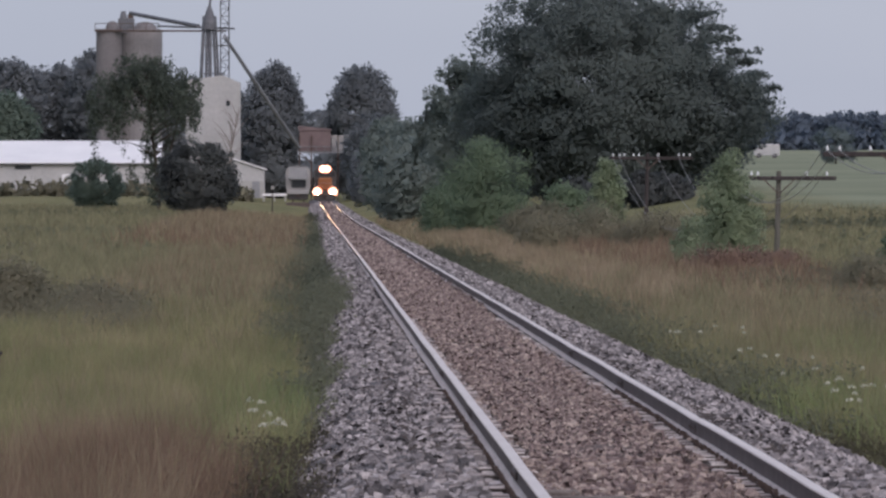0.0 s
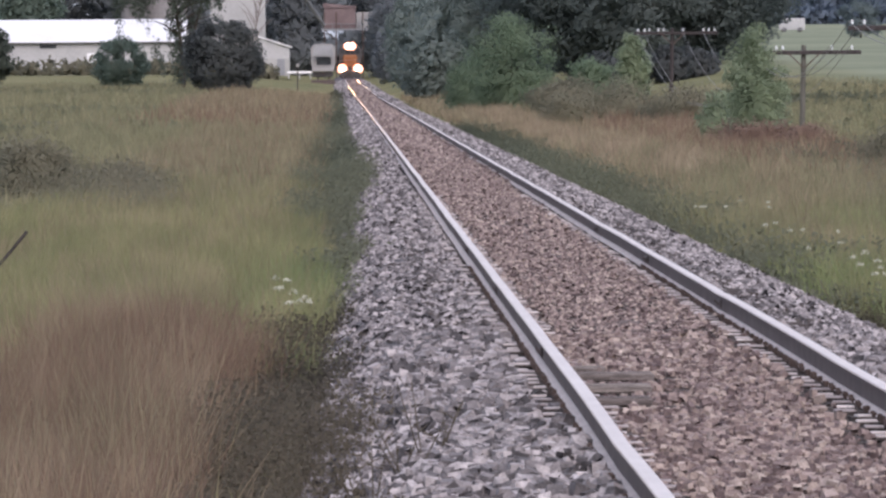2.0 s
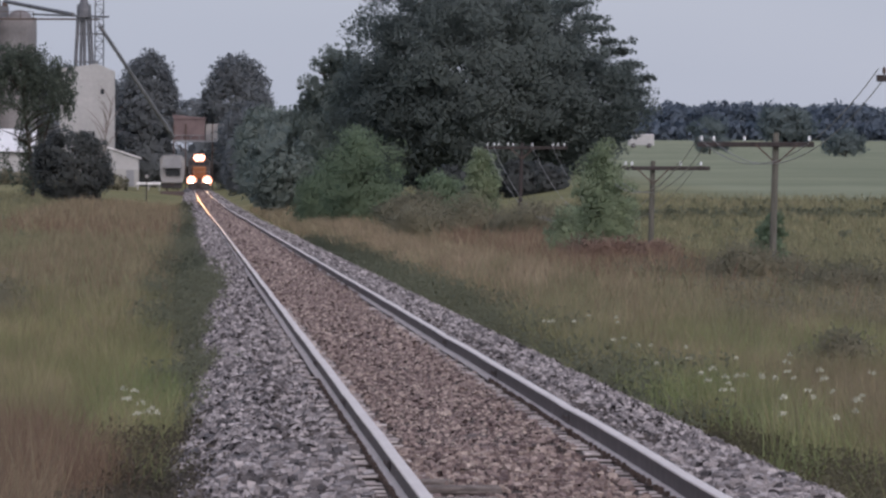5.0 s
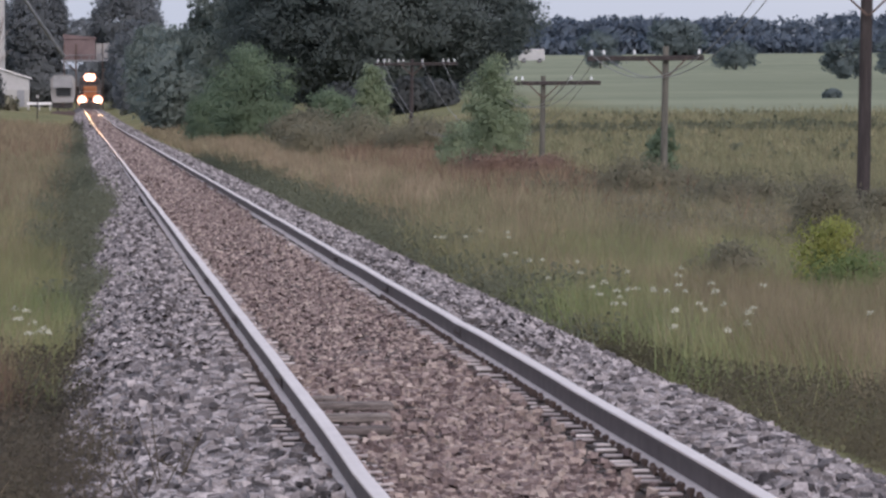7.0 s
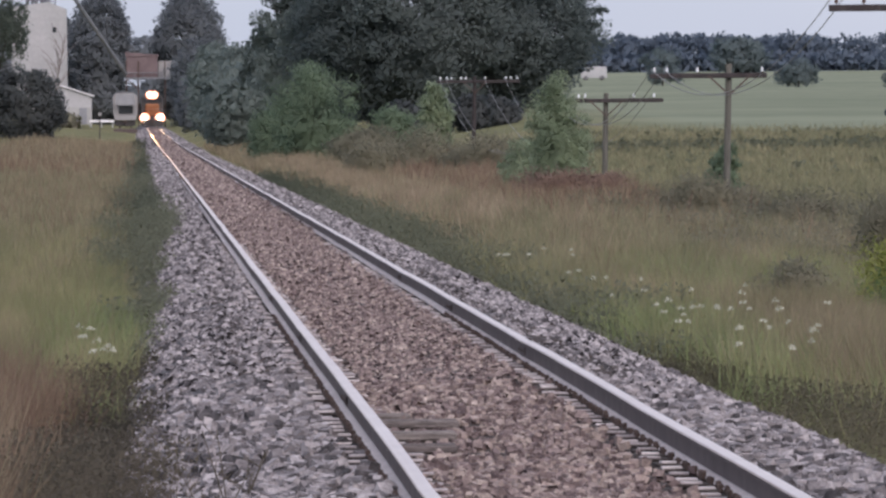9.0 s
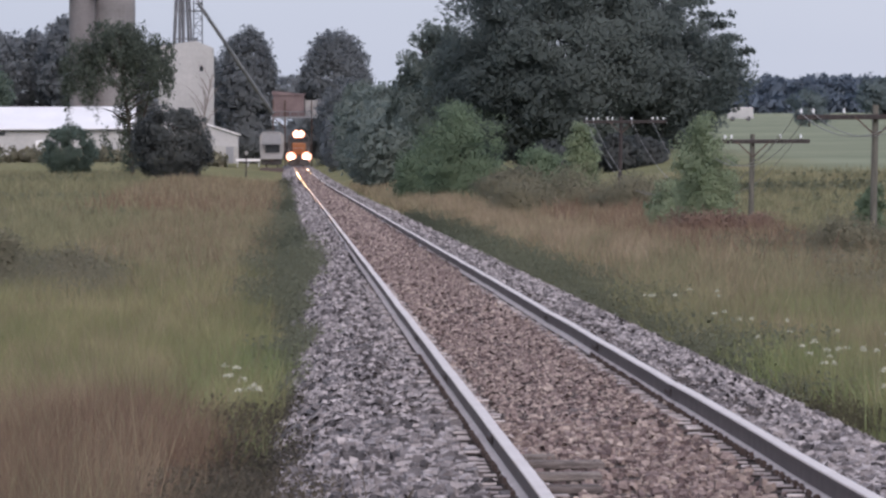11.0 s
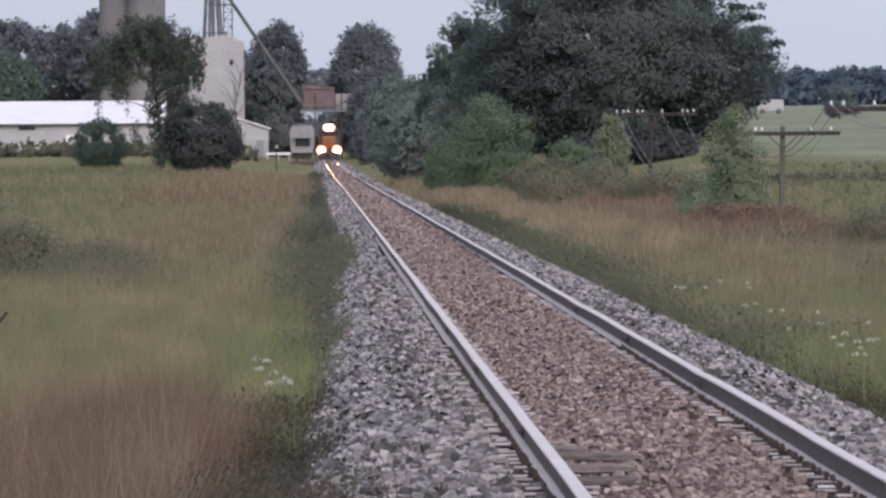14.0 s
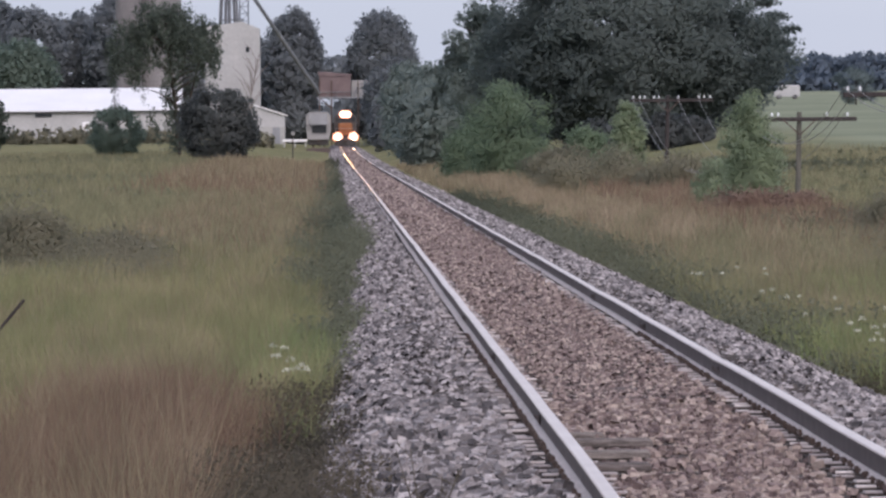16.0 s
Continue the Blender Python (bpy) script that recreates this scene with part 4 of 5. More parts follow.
# before the sheds
def drooping_tree(at, seed):
    """Limbs that arch out, with strands of leaves that hang from them."""
    rng = np.random.default_rng(seed)
    t = thing("drooping_tree", at, "airy drooping tree with gaps in its hanging foliage", "tree")
    bm = bmesh.new()
    limbs(bm, (1.0, 0, -0.3), (0.1, 0, 10.2), (3.6, 3.0, 2.6), 30, 0.22, rng)
    tube((1.0, 0, 1.5), (2.6, 0, 7.5), 0.12, 0.05, 6, bm)
    part("trunk", bm, "bark", t)
    pts = []
    for k in range(250):
        a, r = rng.uniform(0, 6.283), math.sqrt(rng.uniform(0.02, 1))
        x, y = 4.3 * r * math.cos(a), 3.0 * r * math.sin(a)
        z = 11.9 - 2.2 * r * r - rng.uniform(0, 3.4) * (0.5 + 0.5 * r)
        drop = rng.uniform(0.4, 1.5) + (rng.uniform(0, 3.0) if rng.uniform() < 0.3 else 0)
        n = int(34 + 22 * drop)
        f = rng.uniform(0, 1, n)
        pts.append(np.stack([x + rng.normal(size=n) * (0.24 - 0.12 * f), y + rng.normal(size=n) * 0.25, z - drop * f + rng.normal(size=n) * 0.12], 1))
    for k in range(26):
        x, z, n = rng.normal() * 0.55 + 0.4, rng.uniform(0.8, 6.5), 60
        pts.append(np.stack([x + rng.normal(size=n) * 0.2, rng.normal(size=n) * 0.4, z + rng.normal(size=n) * 0.45], 1))
    v, f = leaf_cards(np.concatenate(pts), 0.115, rng, 0.9)
    fast("crown", v, f, "leaf_willow", t)


drooping_tree((-12.4, 520, gz(-12.4, 520)), 71)
tree("round_bush", "big dark rounded bush beside a drooping tree", (-8.2, 500, gz(-8.2, 500)), 5.6, (2.6, 2.4, 2.7), "leaf_dark", 20000, 150, 0.38, 0.12, 0.2, seed=72, lift=2.5, hollow=0.8)
tree("round_bush", "small rounded green bush in the meadow", (-16.4, 530, gz(-16.4, 530)), 4.1, (1.95, 1.9, 1.9), "leaf_mid", 12000, 130, 0.24, 0.1, 0.12, seed=73, lift=1.95, hollow=0.8)
dead = thing("bare_tree", (-6.3, 540, gz(-6.3, 540)), "bare pale dead tree with thin forked branches", "tree")
bm = bmesh.new()
drng = np.random.default_rng(5)
limbs(bm, (-1.2, 0, 0), (0.6, 0, 8.4), (2.2, 1.0, 3.0), 26, 0.11, drng, 0.9)
part("trunk", bm, "bark_pale", dead)
# shrubs beside the line
SHRUBS = [
    # x, y, height, half width, leaf, kind of shrub
    (8.0, 330, 4.4, 2.05, "leaf_bush", "rounded mid-green willow shrub beside the railway"),
    (6.6, 350, 2.6, 1.3, "leaf_bush", "small green shrub beside the railway"),
    (12.45, 300, 3.0, 0.7, "leaf_light", "pointed pale green sapling"),
    (11.0, 310, 2.2, 1.0, "leaf_bush", "low green shrub among brambles"),
    (11.3, 192, 3.15, 0.85, "leaf_light", "tapering light green young tree beside a pole"),
    (11.0, 203, 1.5, 0.75, "leaf_light", "low light green shrub"),
    (10.2, 255, 1.5, 1.5, "leaf_bramble", "dark tangled bramble patch"),
    (8.3, 250, 1.35, 1.2, "leaf_bramble", "grey-brown tangled bramble patch"),
    (12.0, 245, 1.4, 1.5, "leaf_bramble", "dark tangled bramble patch"),
    (9.2, 290, 1.6, 1.6, "leaf_bramble", "dark tangled bramble patch"),
    (10.6, 180, 0.85, 0.95, "leaf_sumac", "reddish brown sumac patch"),
    (11.9, 182, 0.7, 0.8, "leaf_sumac", "reddish brown sumac patch"),
    (11.6, 146, 0.95, 1.0, "leaf_bramble", "mound of grey-brown brambles between the poles"),
    (13.62, 165, 1.6, 0.34, "leaf_bush", "thin green sapling beside a pole"),
    (12.4, 133, 0.6, 1.0, "leaf_bramble", "low grey-brown bramble mound"),
    (10.4, 98, 1.15, 0.6, "leaf_bramble", "dark bramble patch behind a goldenrod clump"),
    (13.2, 156, 0.55, 0.7, "leaf_bramble", "dark bramble patch at the foot of a pole"),
    (12.9, 112, 0.7, 0.8, "leaf_bramble", "dark bramble patch at the foot of a pole"),
    (7.72, 72.6, 1.0, 0.38, "leaf_gold", "bright yellow-green goldenrod clump"),
    (7.86, 71.9, 0.62, 0.44, "leaf_green", "green leafy weed beside a goldenrod clump"),
    (7.25, 78, 0.62, 0.45, "leaf_bramble", "dark leafy weed clump in the grass"),
    (-4.9, 113, 1.25, 0.7, "leaf_bramble", "dark twiggy shrub in the meadow"),
    (-3.6, 116, 0.7, 0.6, "leaf_bramble", "dark twiggy shrub in the meadow"),
    (-5.6, 120, 0.95, 0.7, "leaf_bramble", "dark twiggy shrub in the meadow"),
]
for i, (x, y, h, w, leaf, label) in enumerate(SHRUBS):
    fine = 0.035 if y < 100 else 0.05 if y < 160 else 0.07 if y < 260 else 0.1
    tree("shrub", label, (x, y, gz(x, y)), h, (w, w, h * 0.5), leaf, int(9000 * min(1, w / 0.6)) if h < 2 else 20000, 80 if h < 2 else 150, 0.16 * w + 0.05, fine * 0.52, 0.02 + 0.015 * h, lift=h * 0.52, seed=100 + i, group="shrubs beside the line", hollow=0.25,
         extra=(((0, 0, h * 0.25), (w * 0.95, w, h * 0.28), 0.5),) if h < 2.5 else (((0, 0, h * 0.22), (w * 0.95, w, h * 0.25), 0.4), ((0, 0, h * 0.85), (w * 0.35, w * 0.35, h * 0.22), 0.12)))


def woods(name, x0, x1, y0, y1, n, h, leaf, label, seed, size=0.9):
    """A far belt of wood: many crowns with leaf clumps, uneven along its top."""
    rng = np.random.default_rng(seed)
    trees_ = int((x1 - x0) / 1.1)
    pts, mids = [], []
    for i in range(trees_):
        x, y = rng.uniform(x0, x1), rng.uniform(y0, y1)
        hh = h * (0.95 + 0.06 * math.sin(x * 0.11) + rng.uniform(-0.05, 0.05))
        mids.append((x, y + 2, gz(x, y) + hh * 0.3))
        pts.append(clumps(n // trees_, 14, (x, y, gz(x, y) + hh * 0.5), (3.6, 3.6, hh * 0.5), 0.9, rng, 0.7))
    cloud_ = np.concatenate(pts)
    v, f = leaf_cards(cloud_, size, rng)
    ob = fast(name, v, f, leaf)
    round_off(ob, cloud_, np.repeat(np.array(mids), n // trees_, 0))
    return tagged(ob, label, "woods", kind="stuff")


woods("far_woods", 60, 330, 1600, 1680, 85000, 8.8, "leaf_line_hazed", "dark belt of wood behind the far field", 201, 0.62)
woods("far_woods", 60, 330, 1590, 1598, 16000, 4.2, "leaf_line_hazed", "low undergrowth along the edge of the far wood", 204)
woods("yard_woods", -26, 26, 1260, 1290, 16000, 6.5, "leaf_far_hazed", "low dark wood closing the line beyond the yard", 203, 0.55)
woods("far_woods", 250, 400, 2200, 2300, 8000, 11.0, "leaf_line_hazed", "farther belt of wood tinted blue-grey for haze", 202, 1.3)
for i, (x, y, h, w) in enumerate(((68.5, 735, 2.8, 2.3), (58.8, 795, 4.0, 2.7), (61.0, 560, 3.2, 1.9), (64.2, 548, 3.6, 2.1), (43, 402, 0.36, 0.5), (114, 1345, 6.6, 5))):
    tree("field_tree", "rounded grey-green tree standing in the far field", (x, y, gz(x, y)), h, (w, w, h * 0.5), "leaf_field", 3500, 60, 0.9 if y > 900 else 0.14 * w, 0.5 if y > 900 else 0.13, 0.03 * h, lift=h * 0.55, seed=220 + i, group="trees in the far field", extra=(((0, 0, h * 0.28), (w * 0.9, w, h * 0.3), 0.4),))


def far_van(x, y):
    """A small white van on a far farm track, side on."""
    t = thing("delivery_van", (x, y, gz(x, y)), "small white delivery van on a distant farm track", "van")
    body = part("body", prism([(-1.75, 0.35), (1.85, 0.35), (1.85, 1.85), (-0.85, 1.9), (-1.15, 1.75), (-1.5, 1.1), (-1.8, 1.0)], -0.85, 0.85), "white_metal", t, "white painted van body")
    part("roof_panel", box((2.6, 1.6, 0.06), (0.5, 0, 1.9), 0.02), "roof_metal", body)
    part("side_window", box((0.55, 0.04, 0.4), (-0.85, -0.86, 1.42), 0.01), "window_dark", body)
    for wx in (-1.1, 1.15):
        for wy in (-0.75, 0.75):
            w = part("wheel", tube((wx, wy - 0.1, 0.32), (wx, wy + 0.1, 0.32), 0.32, sides=16), "loco_black", t)
            part("hub", tube((wx, wy - 0.12, 0.32), (wx, wy + 0.12, 0.32), 0.15, sides=10), "grey_metal", w)


far_van(64.1, 1000)


# ---- grasses ----
def grass(name, label, zones, per_m2, height, width, material, seed, lean=0.75):
    """Upright blades over patches of ground. A zone is x0, x1, y0, y1; edges are frayed."""
    rng = np.random.default_rng(seed)
    xs, ys = [], []
    for x0, x1, y0, y1 in zones:
        n = int((x1 - x0) * (y1 - y0) * per_m2)
        ry = rng.uniform(y0, y1, n) + rng.normal(size=n) * (y1 - y0) * 0.09
        edge = 0.12 * np.sin(ry * 0.9 + seed) + 0.1 * np.sin(ry * 0.33 + 2 * seed)
        xs.append(rng.uniform(x0, x1, n) + edge + rng.normal(size=n) * 0.12)
        ys.append(ry)
    x, y = np.concatenate(xs), np.concatenate(ys)
    patch = np.sin(x * 2.1 + y * 0.23 + seed) * np.sin(x * 0.9 - y * 0.41 + seed * 2) + rng.normal(size=len(x)) * 0.5
    keep = patch > -0.7
    x, y, patch = x[keep], y[keep], patch[keep]
    n = len(x)
    h = height * (0.3 + 0.9 * rng.uniform(0, 1, n) ** 1.6) * (1 + 0.22 * np.clip(patch, -1, 1))
    a = rng.uniform(0, 3.1416, n)
    z = land(x, y)
    w = width * rng.uniform(0.6, 1.3, n) / 2
    dx, dy = np.cos(a) * w, np.sin(a) * w
    b = rng.normal(size=(n, 2)) * lean * h[:, None] * 0.5
    v = np.stack([np.stack([x - dx, y - dy, z - 0.03], 1), np.stack([x + dx, y + dy, z - 0.03], 1), np.stack([x + b[:, 0], y + b[:, 1], z + h], 1)], 1)
    f = np.arange(3 * n).reshape(-1, 3)
    return tagged(fast(name, v.reshape(-1, 3), f, material), label, "grass", kind="stuff")


def weeds(name, label, zones, per_m2, height, size, material, seed):
    """Low leafy weeds: leaf clusters over patches of ground, taller here and lower there."""
    rng = np.random.default_rng(seed)
    pts = []
    for x0, x1, y0, y1 in zones:
        n = int((x1 - x0) * (y1 - y0) * per_m2 / 14)
        x, y = rng.uniform(x0, x1, n), rng.uniform(y0, y1, n)
        x += 0.10 * np.sin(y * 0.19 + seed) + 0.08 * np.sin(y * 0.63 + 2 * seed) + rng.normal(size=n) * 0.09
        h = height * rng.uniform(0.25, 1.0, n) * (0.75 + 0.45 * np.sin(y * 0.37 + x * 1.1 + seed) * np.sin(y * 0.11 + seed))
        z = np.where((x > -0.22) & (x < 1.2), shoulder_l(x), np.where((x > 3.2) & (x < 4.62), shoulder_r(x), land(x, y))) + climb(y) * (np.abs(x - CENTRE) < 2.6)
        p = np.repeat(np.stack([x, y, z], 1), 14, 0)
        k = len(p)
        hh = np.repeat(h, 14)
        f = rng.uniform(0, 1, k)
        p += np.stack([rng.normal(size=k) * (0.03 + 0.12 * hh), rng.normal(size=k) * (0.03 + 0.12 * hh), hh * f], 1)
        pts.append(p)
    cloud_ = np.concatenate(pts)
    v, f = leaf_cards(cloud_, size, rng)
    ob = fast(name, v, f, material)
    round_off(ob, cloud_, cloud_ + rng.normal(size=cloud_.shape) * 0.35 - (0, 0, 0.6), 0.78)
    return tagged(ob, label, "weeds", kind="stuff")


# left of the line
grass("dry_grass", "tall reddish dry grass", [(-2.2, -0.88, 30, 47), (-2.2, -0.62, 47, 56)], 1300, 0.46, 0.009, "grass_red", 301)
grass("dry_grass", "thin tan stalks among reddish grass", [(-2.2, -0.95, 30, 62)], 260, 0.56, 0.008, "grass_tan", 331)
grass("meadow_grass", "yellow-green meadow grass", [(-3.4, -0.30, 54, 86)], 800, 0.36, 0.012, "grass_green", 302)
grass("meadow_grass", "yellow-green meadow grass", [(-5.0, -0.3, 84, 128)], 300, 0.36, 0.020, "grass_green", 340)
grass("dry_grass", "tan stalks in the meadow grass", [(-4.0, -0.4, 58, 125)], 110, 0.42, 0.011, "grass_tan", 332)
weeds("dark_weeds", "low dark brown weeds along the trackbed edge", [(-0.95, 0.0, 29, 47), (-0.5, -0.02, 47, 62)], 2900, 0.36, 0.0135, "weed_brown", 303)
weeds("dark_weeds", "low dark green weeds along the trackbed edge", [(-0.50, 0.06, 58, 150)], 1000, 0.34, 0.019, "weed_dark", 333)
weeds("dark_weeds", "dense dark green weeds along the trackbed edge", [(-0.45, 0.08, 86, 104), (-0.8, 0.36, 104, 140), (-0.65, 0.2, 140, 175)], 1300, 0.6, 0.021, "weed_dark", 343)
weeds("dark_weeds", "low dark green weeds along the trackbed edge", [(-0.50, 0.06, 150, 300)], 380, 0.72, 0.031, "weed_dark", 337)
weeds("dark_weeds", "low dark green weeds along the trackbed edge", [(-0.75, 0.0, 300, 560)], 40, 0.8, 0.09, "weed_dark", 344)
weeds("brush", "grey-brown twiggy brush in the meadow", [(-5.8, -2.7, 104, 126)], 560, 0.85, 0.022, "leaf_bramble", 345)
grass("dry_grass", "reddish dry grass across the meadow", [(-4.2, -0.4, 128, 260)], 22, 0.50, 0.028, "grass_red", 304)
grass("dry_grass", "tan dry grass across the meadow", [(-4.6, -0.4, 125, 330)], 42, 0.52, 0.028, "grass_tan", 334)
grass("meadow_grass", "olive meadow grass", [(-10, -0.4, 118, 260)], 62, 0.45, 0.046, "grass_olive", 305)
grass("dry_grass", "reddish dry grass across the meadow", [(-7.5, -0.6, 260, 480)], 8, 0.75, 0.07, "grass_red", 306)
grass("dry_grass", "tan dry grass across the meadow", [(-7.5, -0.6, 300, 500)], 20, 0.8, 0.07, "grass_tan", 341)
grass("meadow_grass", "olive meadow grass", [(-26, -6, 230, 560)], 9, 0.5, 0.09, "grass_olive", 307)
weeds("dark_weeds", "dark brushy weeds across the meadow", [(-12, -5, 235, 250), (-22, -8, 300, 330), (-26, -9, 440, 490), (-20, -6, 545, 560)], 30, 0.5, 0.055, "weed_dark", 335)
grass("meadow_grass", "short yellow-green grass beside the eye", [(-4, -0.4, -10, 30)], 70, 0.35, 0.02, "grass_green", 342)
grass("meadow_grass", "fresh green grass beside the dark weeds", [(-0.95, -0.15, 52, 78)], 420, 0.34, 0.012, "grass_fresh", 351)
# right of the line
grass("meadow_grass", "fresh green grass among white wildflowers", [(4.75, 6.0, 53, 76), (6.4, 9.0, 76, 96)], 330, 0.36, 0.013, "grass_fresh", 352)
weeds("dark_weeds", "low dark weeds along the trackbed edge", [(4.45, 5.6, 62, 130), (4.4, 5.6, 130, 270)], 480, 0.45, 0.026, "weed_dark", 311)
weeds("dark_weeds", "low dark weeds in the near verge", [(4.5, 6.1, 36, 53), (4.5, 5.4, 53, 62)], 2000, 0.28, 0.012, "weed_olive", 314)
grass("meadow_grass", "yellow-green grass of the verge", [(4.85, 9.5, 54, 105)], 210, 0.38, 0.015, "grass_green", 312)
grass("meadow_grass", "olive grass of the verge", [(4.85, 9.5, 56, 110)], 150, 0.40, 0.015, "grass_olive", 347)
grass("dry_grass", "tan stalks among the grass of the verge", [(5.2, 9.5, 56, 110)], 90, 0.44, 0.013, "grass_tan", 348)
grass("dry_grass", "tan dry grass of the verge", [(5.6, 7.2, 48, 60), (5.9, 9, 57, 74)], 950, 0.42, 0.010, "grass_tan", 313)
grass("dry_grass", "tan dry grass of the verge", [(5.3, 12, 105, 240)], 60, 0.42, 0.030, "grass_tan", 315)
grass("meadow_grass", "olive meadow grass", [(5.6, 22, 98, 205)], 50, 0.42, 0.034, "grass_olive", 316)
weeds("brush", "low brown brush between the verge and the poles", [(9.5, 16, 116, 168), (8.5, 13, 92, 116)], 190, 0.6, 0.029, "leaf_bramble", 336)
grass("dry_grass", "tan dry grass of the verge", [(5.0, 8.5, 240, 540)], 26, 0.55, 0.05, "grass_tan", 317)
grass("dry_grass", "reddish dry grass of the verge", [(8.5, 13, 150, 300)], 30, 0.6, 0.045, "grass_red", 318)
grass("meadow_grass", "olive meadow grass", [(12, 50, 200, 329)], 19, 0.30, 0.06, "grass_olive", 319, 0.8)
grass("dry_grass", "pale straw-coloured dry grass beside the dark weeds", [(5.7, 8.2, 140, 210), (5.9, 7.6, 210, 345)], 70, 0.5, 0.036, "grass_straw", 346)
weeds("dark_weeds", "dark line of weeds along the field edge", [(16, 55, 274, 290)], 26, 0.45, 0.08, "weed_dark", 320)
weeds("dark_weeds", "low dark line of weeds along the field edge", [(16, 60, 326, 328)], 60, 0.22, 0.06, "weed_dark", 349)


def umbels(zones, count, seed):
    """White flat flower heads on thin stems."""
    rng = np.random.default_rng(seed)
    for x0, x1, y0, y1 in zones:
        for _ in range(count):
            x, y = rng.uniform(x0, x1), rng.uniform(y0, y1)
            h = rng.uniform(0.36, 0.52)
            t = thing("white_wildflower", (x, y, gz(x, y)), "white flat-topped wildflower on a thin stem", "wildflower", "white wildflowers")
            part("stem", tube((0, 0, 0), (0.02, 0, h), 0.003, 0.002, 4), "grass_green", t)
            r = rng.uniform(0.022, 0.042)
            n = 26
            ang, rad = rng.uniform(0, 6.283, n), r * np.sqrt(rng.uniform(0, 1, n))
            p = np.stack([0.02 + rad * np.cos(ang), rad * np.sin(ang), h - rad * 0.6 + rng.uniform(-0.008, 0.016, n)], 1)
            v, f = leaf_cards(p, 0.012, rng)
            fast("flower_head", v, f, "umbel", t)


umbels([(4.55, 6.3, 54, 72)], 34, 401)
umbels([(4.6, 5.6, 72, 95)], 12, 403)
umbels([(-0.62, -0.24, 50, 61)], 9, 402)

weeds("brush", "dark uneven brush along the foot of the sheds", [(-52, -8, 896, 912)], 9, 2.4, 0.42, "leaf_bramble", 338)
weeds("dark_weeds", "scattered tufts of coarse weeds in the meadow", [(15, 50, 212, 320)], 1.2, 0.4, 0.08, "weed_dark", 339)
tree("round_bush", "tall dark bush in the meadow before the shed", (-25.6, 520, gz(-25.6, 520)), 5.0, (1.5, 1.5, 2.3), "leaf_willow", 4000, 50, 0.3, 0.15, 0.12, seed=74, lift=2.4)

# ---- small things ----
stick = thing("broken_stick", (-3.45, 70, -0.45), "dark broken wooden stake leaning in the grass", "stake")
bm = box((0.032, 0.032, 0.52), (0.19, 0, 0.28), 0.008, turn=(0, 40, 0))
box((0.03, 0.03, 0.3), (-0.02, 0, 0.15), 0.008, bm, turn=(0, 20, 0))
part("shaft", bm, "pole_dark", stick)
# A flat dark bar across the gap between the rails, far along the line.
crossbar = tagged(part("crossing_plank", box((1.32, 0.9, 0.06), (CENTRE - 0.08, 560, float(climb(560)) - 0.12), 0.01), "pole_dark"), "dark flat bar laid between the rails", "timber")
marker = thing("marker_post", (-4.1, 690, gz(-4.1, 690)), "thin dark marker post in the grass by the line", "post")
part("shaft", tube((0, 0, 0), (0.05, 0, 2.6), 0.06, 0.05, 8), "pole_dark", marker)
part("plate", box((0.3, 0.03, 0.3), (0.05, -0.06, 2.4), 0.005), "hopper", marker)
trng = np.random.default_rng(9)
for x, y in ((0.12, 31.5), (0.3, 32.4), (-0.05, 33.5), (0.42, 33.0), (0.05, 35.5)):
    t = thing("dead_weed", (x, y, float(shoulder_l(x)) - 0.02), "thin dark dead weed stalk on the crushed stone", "weed", "dead weeds on the trackbed")
    for k in range(5):
        a = Vector((trng.normal() * 0.03, trng.normal() * 0.03, 0))
        b = a + Vector((trng.normal() * 0.10, trng.normal() * 0.05, trng.uniform(0.18, 0.42)))
        st = part("stalk", tube(a, b, 0.004, 0.0025, 5), "weed_brown", t)
        for q in range(3):
            c = a.lerp(b, trng.uniform(0.4, 0.95))
            part("twig", tube(c, c + Vector((trng.normal() * 0.06, 0, trng.uniform(0.02, 0.08))), 0.0025, 0.0015, 4), "weed_brown", st)

# ---- ties and plates of the nearest track, last ----
tie_mesh = part("tie", box((2.6, 0.23, 0.18), (0, 0, -0.26), 0.01), "tie", track)
tie_mesh.location = (0, -12.11, 0)
# The plate's dark base paints the shade beside the rail foot; ends stay pale.
bm = box((0.44, 0.19, 0.014), (0, 0, -0.157), 0.003)
dark_faces = len(bm.faces)
for sx in (-1, 1):
    box((0.10, 0.10, 0.012), (sx * 0.14, 0, -0.147), 0.003, bm)
plate_mesh = part("tie_plate", bm, "tie", track)
plate_mesh.data.materials.append(M["plate"])
for f in plate_mesh.data.polygons[dark_faces:]:
    f.material_index = 1
plate_mesh.location = (RAIL_L - CENTRE, -12.11, 0)
spike_mesh = part("rail_spike", box((0.026, 0.034, 0.044), (0, 0, -0.138), 0.006), "iron", track)
spike_mesh.location = (RAIL_L - CENTRE - 0.085, -12.07, 0)
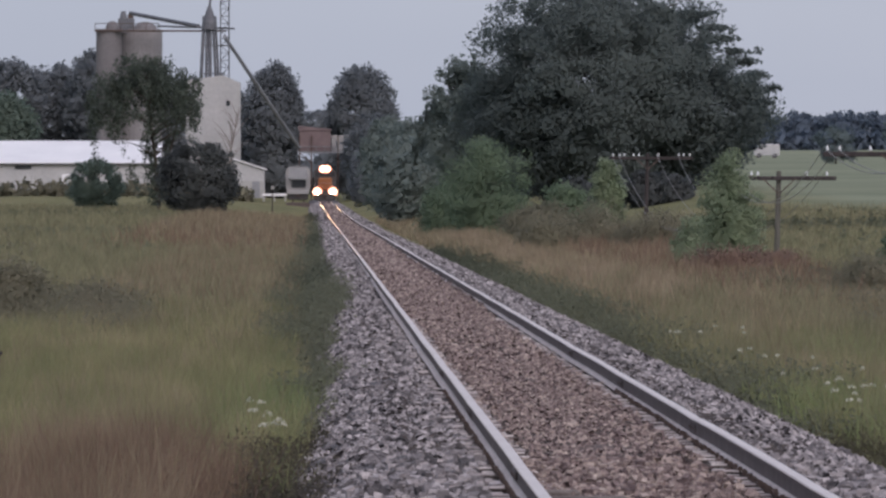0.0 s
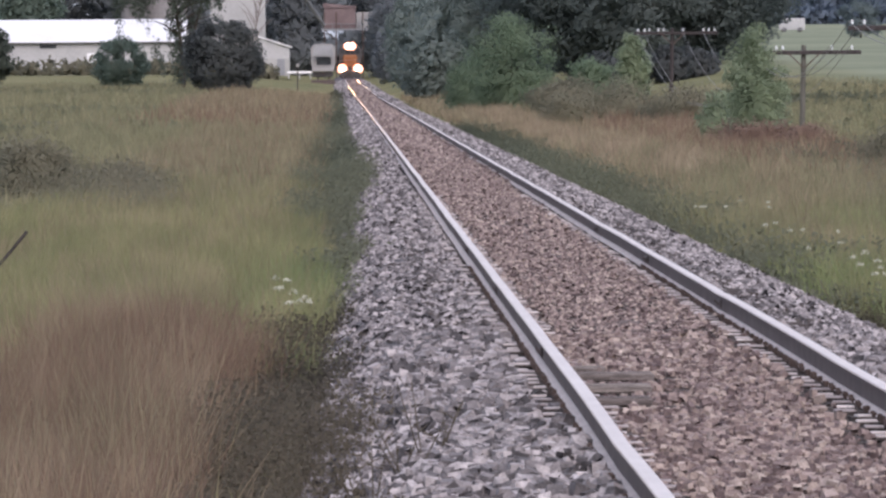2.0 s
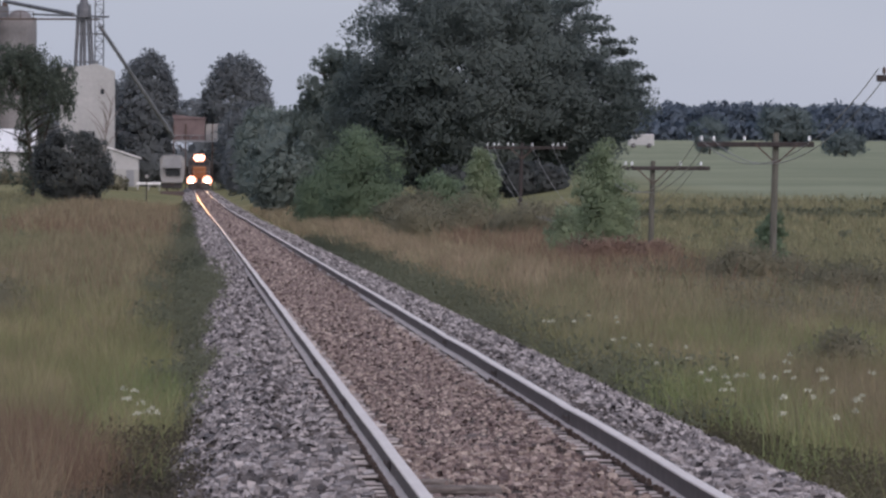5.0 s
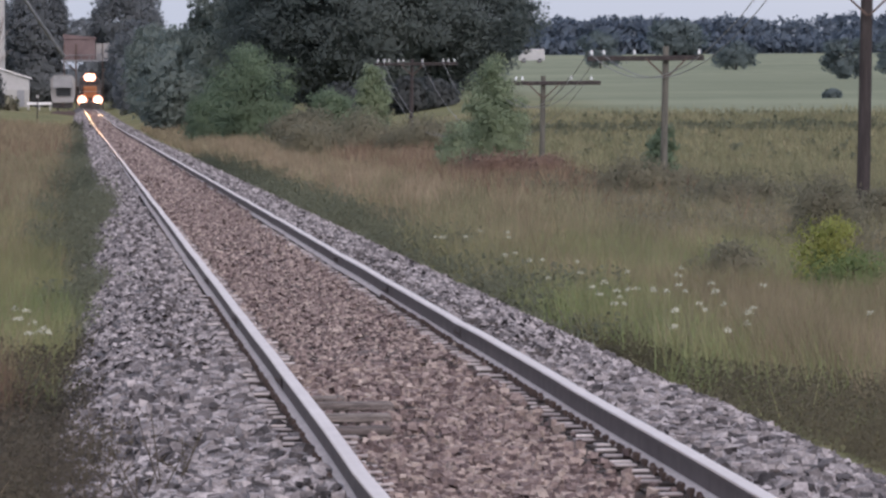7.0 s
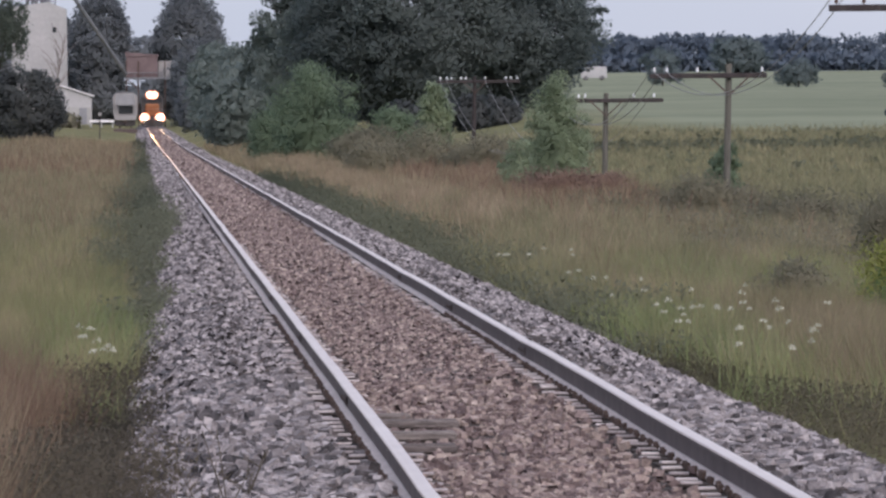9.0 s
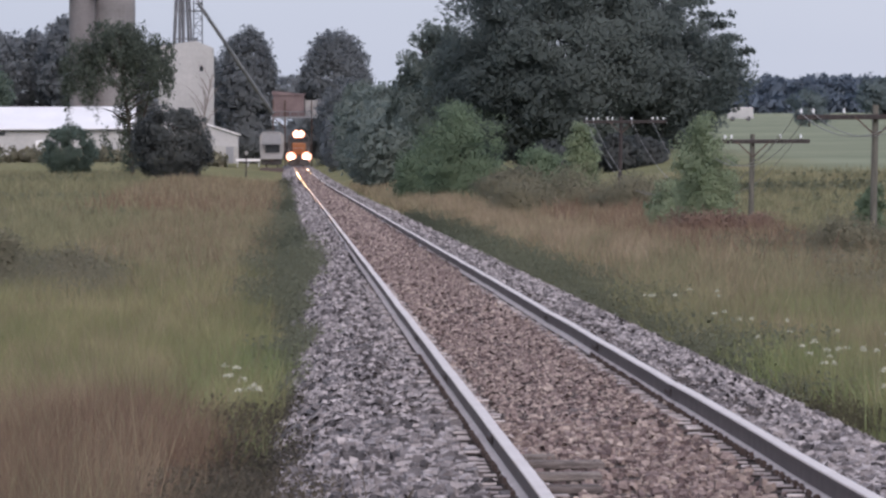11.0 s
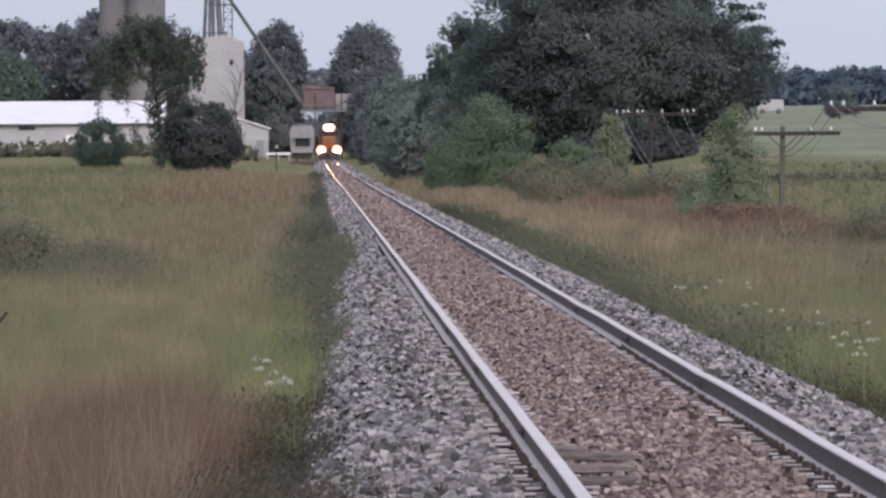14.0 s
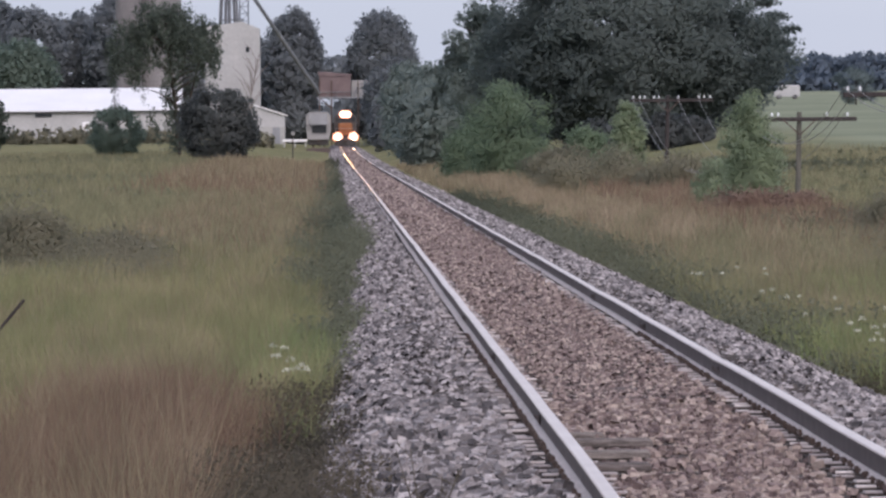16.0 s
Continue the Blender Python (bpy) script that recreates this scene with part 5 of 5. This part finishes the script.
for i in range(1, 226):
    y = -12.11 + i * 0.495
    o = tie_mesh.copy()
    o.location = (RNG.normal() * 0.02, y, RNG.normal() * 0.004)
    scene.collection.objects.link(o)
    for x in (RAIL_L - CENTRE, RAIL_R - CENTRE) if i > 72 else ():
        o = plate_mesh.copy()
        o.location = (x + RNG.normal() * 0.014, y + RNG.normal() * 0.025, RNG.normal() * 0.003)
        o.rotation_euler = (0, RNG.normal() * 0.012, RNG.normal() * 0.05)
        scene.collection.objects.link(o)
    if 76 < i < 150:
        for x in (RAIL_L - CENTRE, RAIL_R - CENTRE):
            for s in (-0.066, 0.066):
                for along in (-0.07, 0.07):
                    o = spike_mesh.copy()
                    o.location = (x + s, y + along + RNG.uniform(-0.03, 0.03), RNG.uniform(-0.01, 0.006))
                    scene.collection.objects.link(o)
for y, wide in ((36.4, 0.36), (37.885, 0.42), (39.37, 0.5), (40.2, 0.26)):
    part("split_tie_timber", box((wide, 0.2, 0.05), (1.25 + wide / 2 - CENTRE, y, -0.136), 0.012, turn=(0, 0, 2)), "split_wood", track, "bare weathered split end of a tie")


# ---- the nearest stones, one by one ----
def lone_stones(bed, x0, x1, y0, y1, count, size, material, height, seed):
    """Single stones that lie loose on a stretch of the trackbed, on a few shared shapes."""
    rng = np.random.default_rng(seed)
    shapes = []
    for k in range(8):
        bm = box((size * rng.uniform(0.8, 1.2), size * rng.uniform(0.6, 1.0), size * rng.uniform(0.45, 0.8)))
        for v in bm.verts:
            v.co += Vector(rng.uniform(-0.22, 0.22, 3) * size)
        shapes.append(part("stone", bm, material, bed))
    for k in range(count):
        o = shapes[k] if k < 8 else shapes[k % 8].copy()
        x, y = rng.uniform(x0, x1), rng.uniform(y0, y1)
        o.location = (x, y, float(height(x)) + 0.04 + size * 0.2)
        o.rotation_euler = (rng.normal() * 0.3, rng.normal() * 0.3, rng.uniform(0, 6.28))
        if k >= 8:
            scene.collection.objects.link(o)


lone_stones(shoulder_1, 0.1, 1.0, 29, 35, 290, 0.062, "lone_grey", shoulder_l, 501)
lone_stones(bed_centre, 1.5, 2.3, 29, 35, 290, 0.046, "lone_brown", middle, 502)
lone_stones(shoulder_2, 2.95, 4.1, 34, 42, 290, 0.066, "lone_grey", shoulder_r, 503)
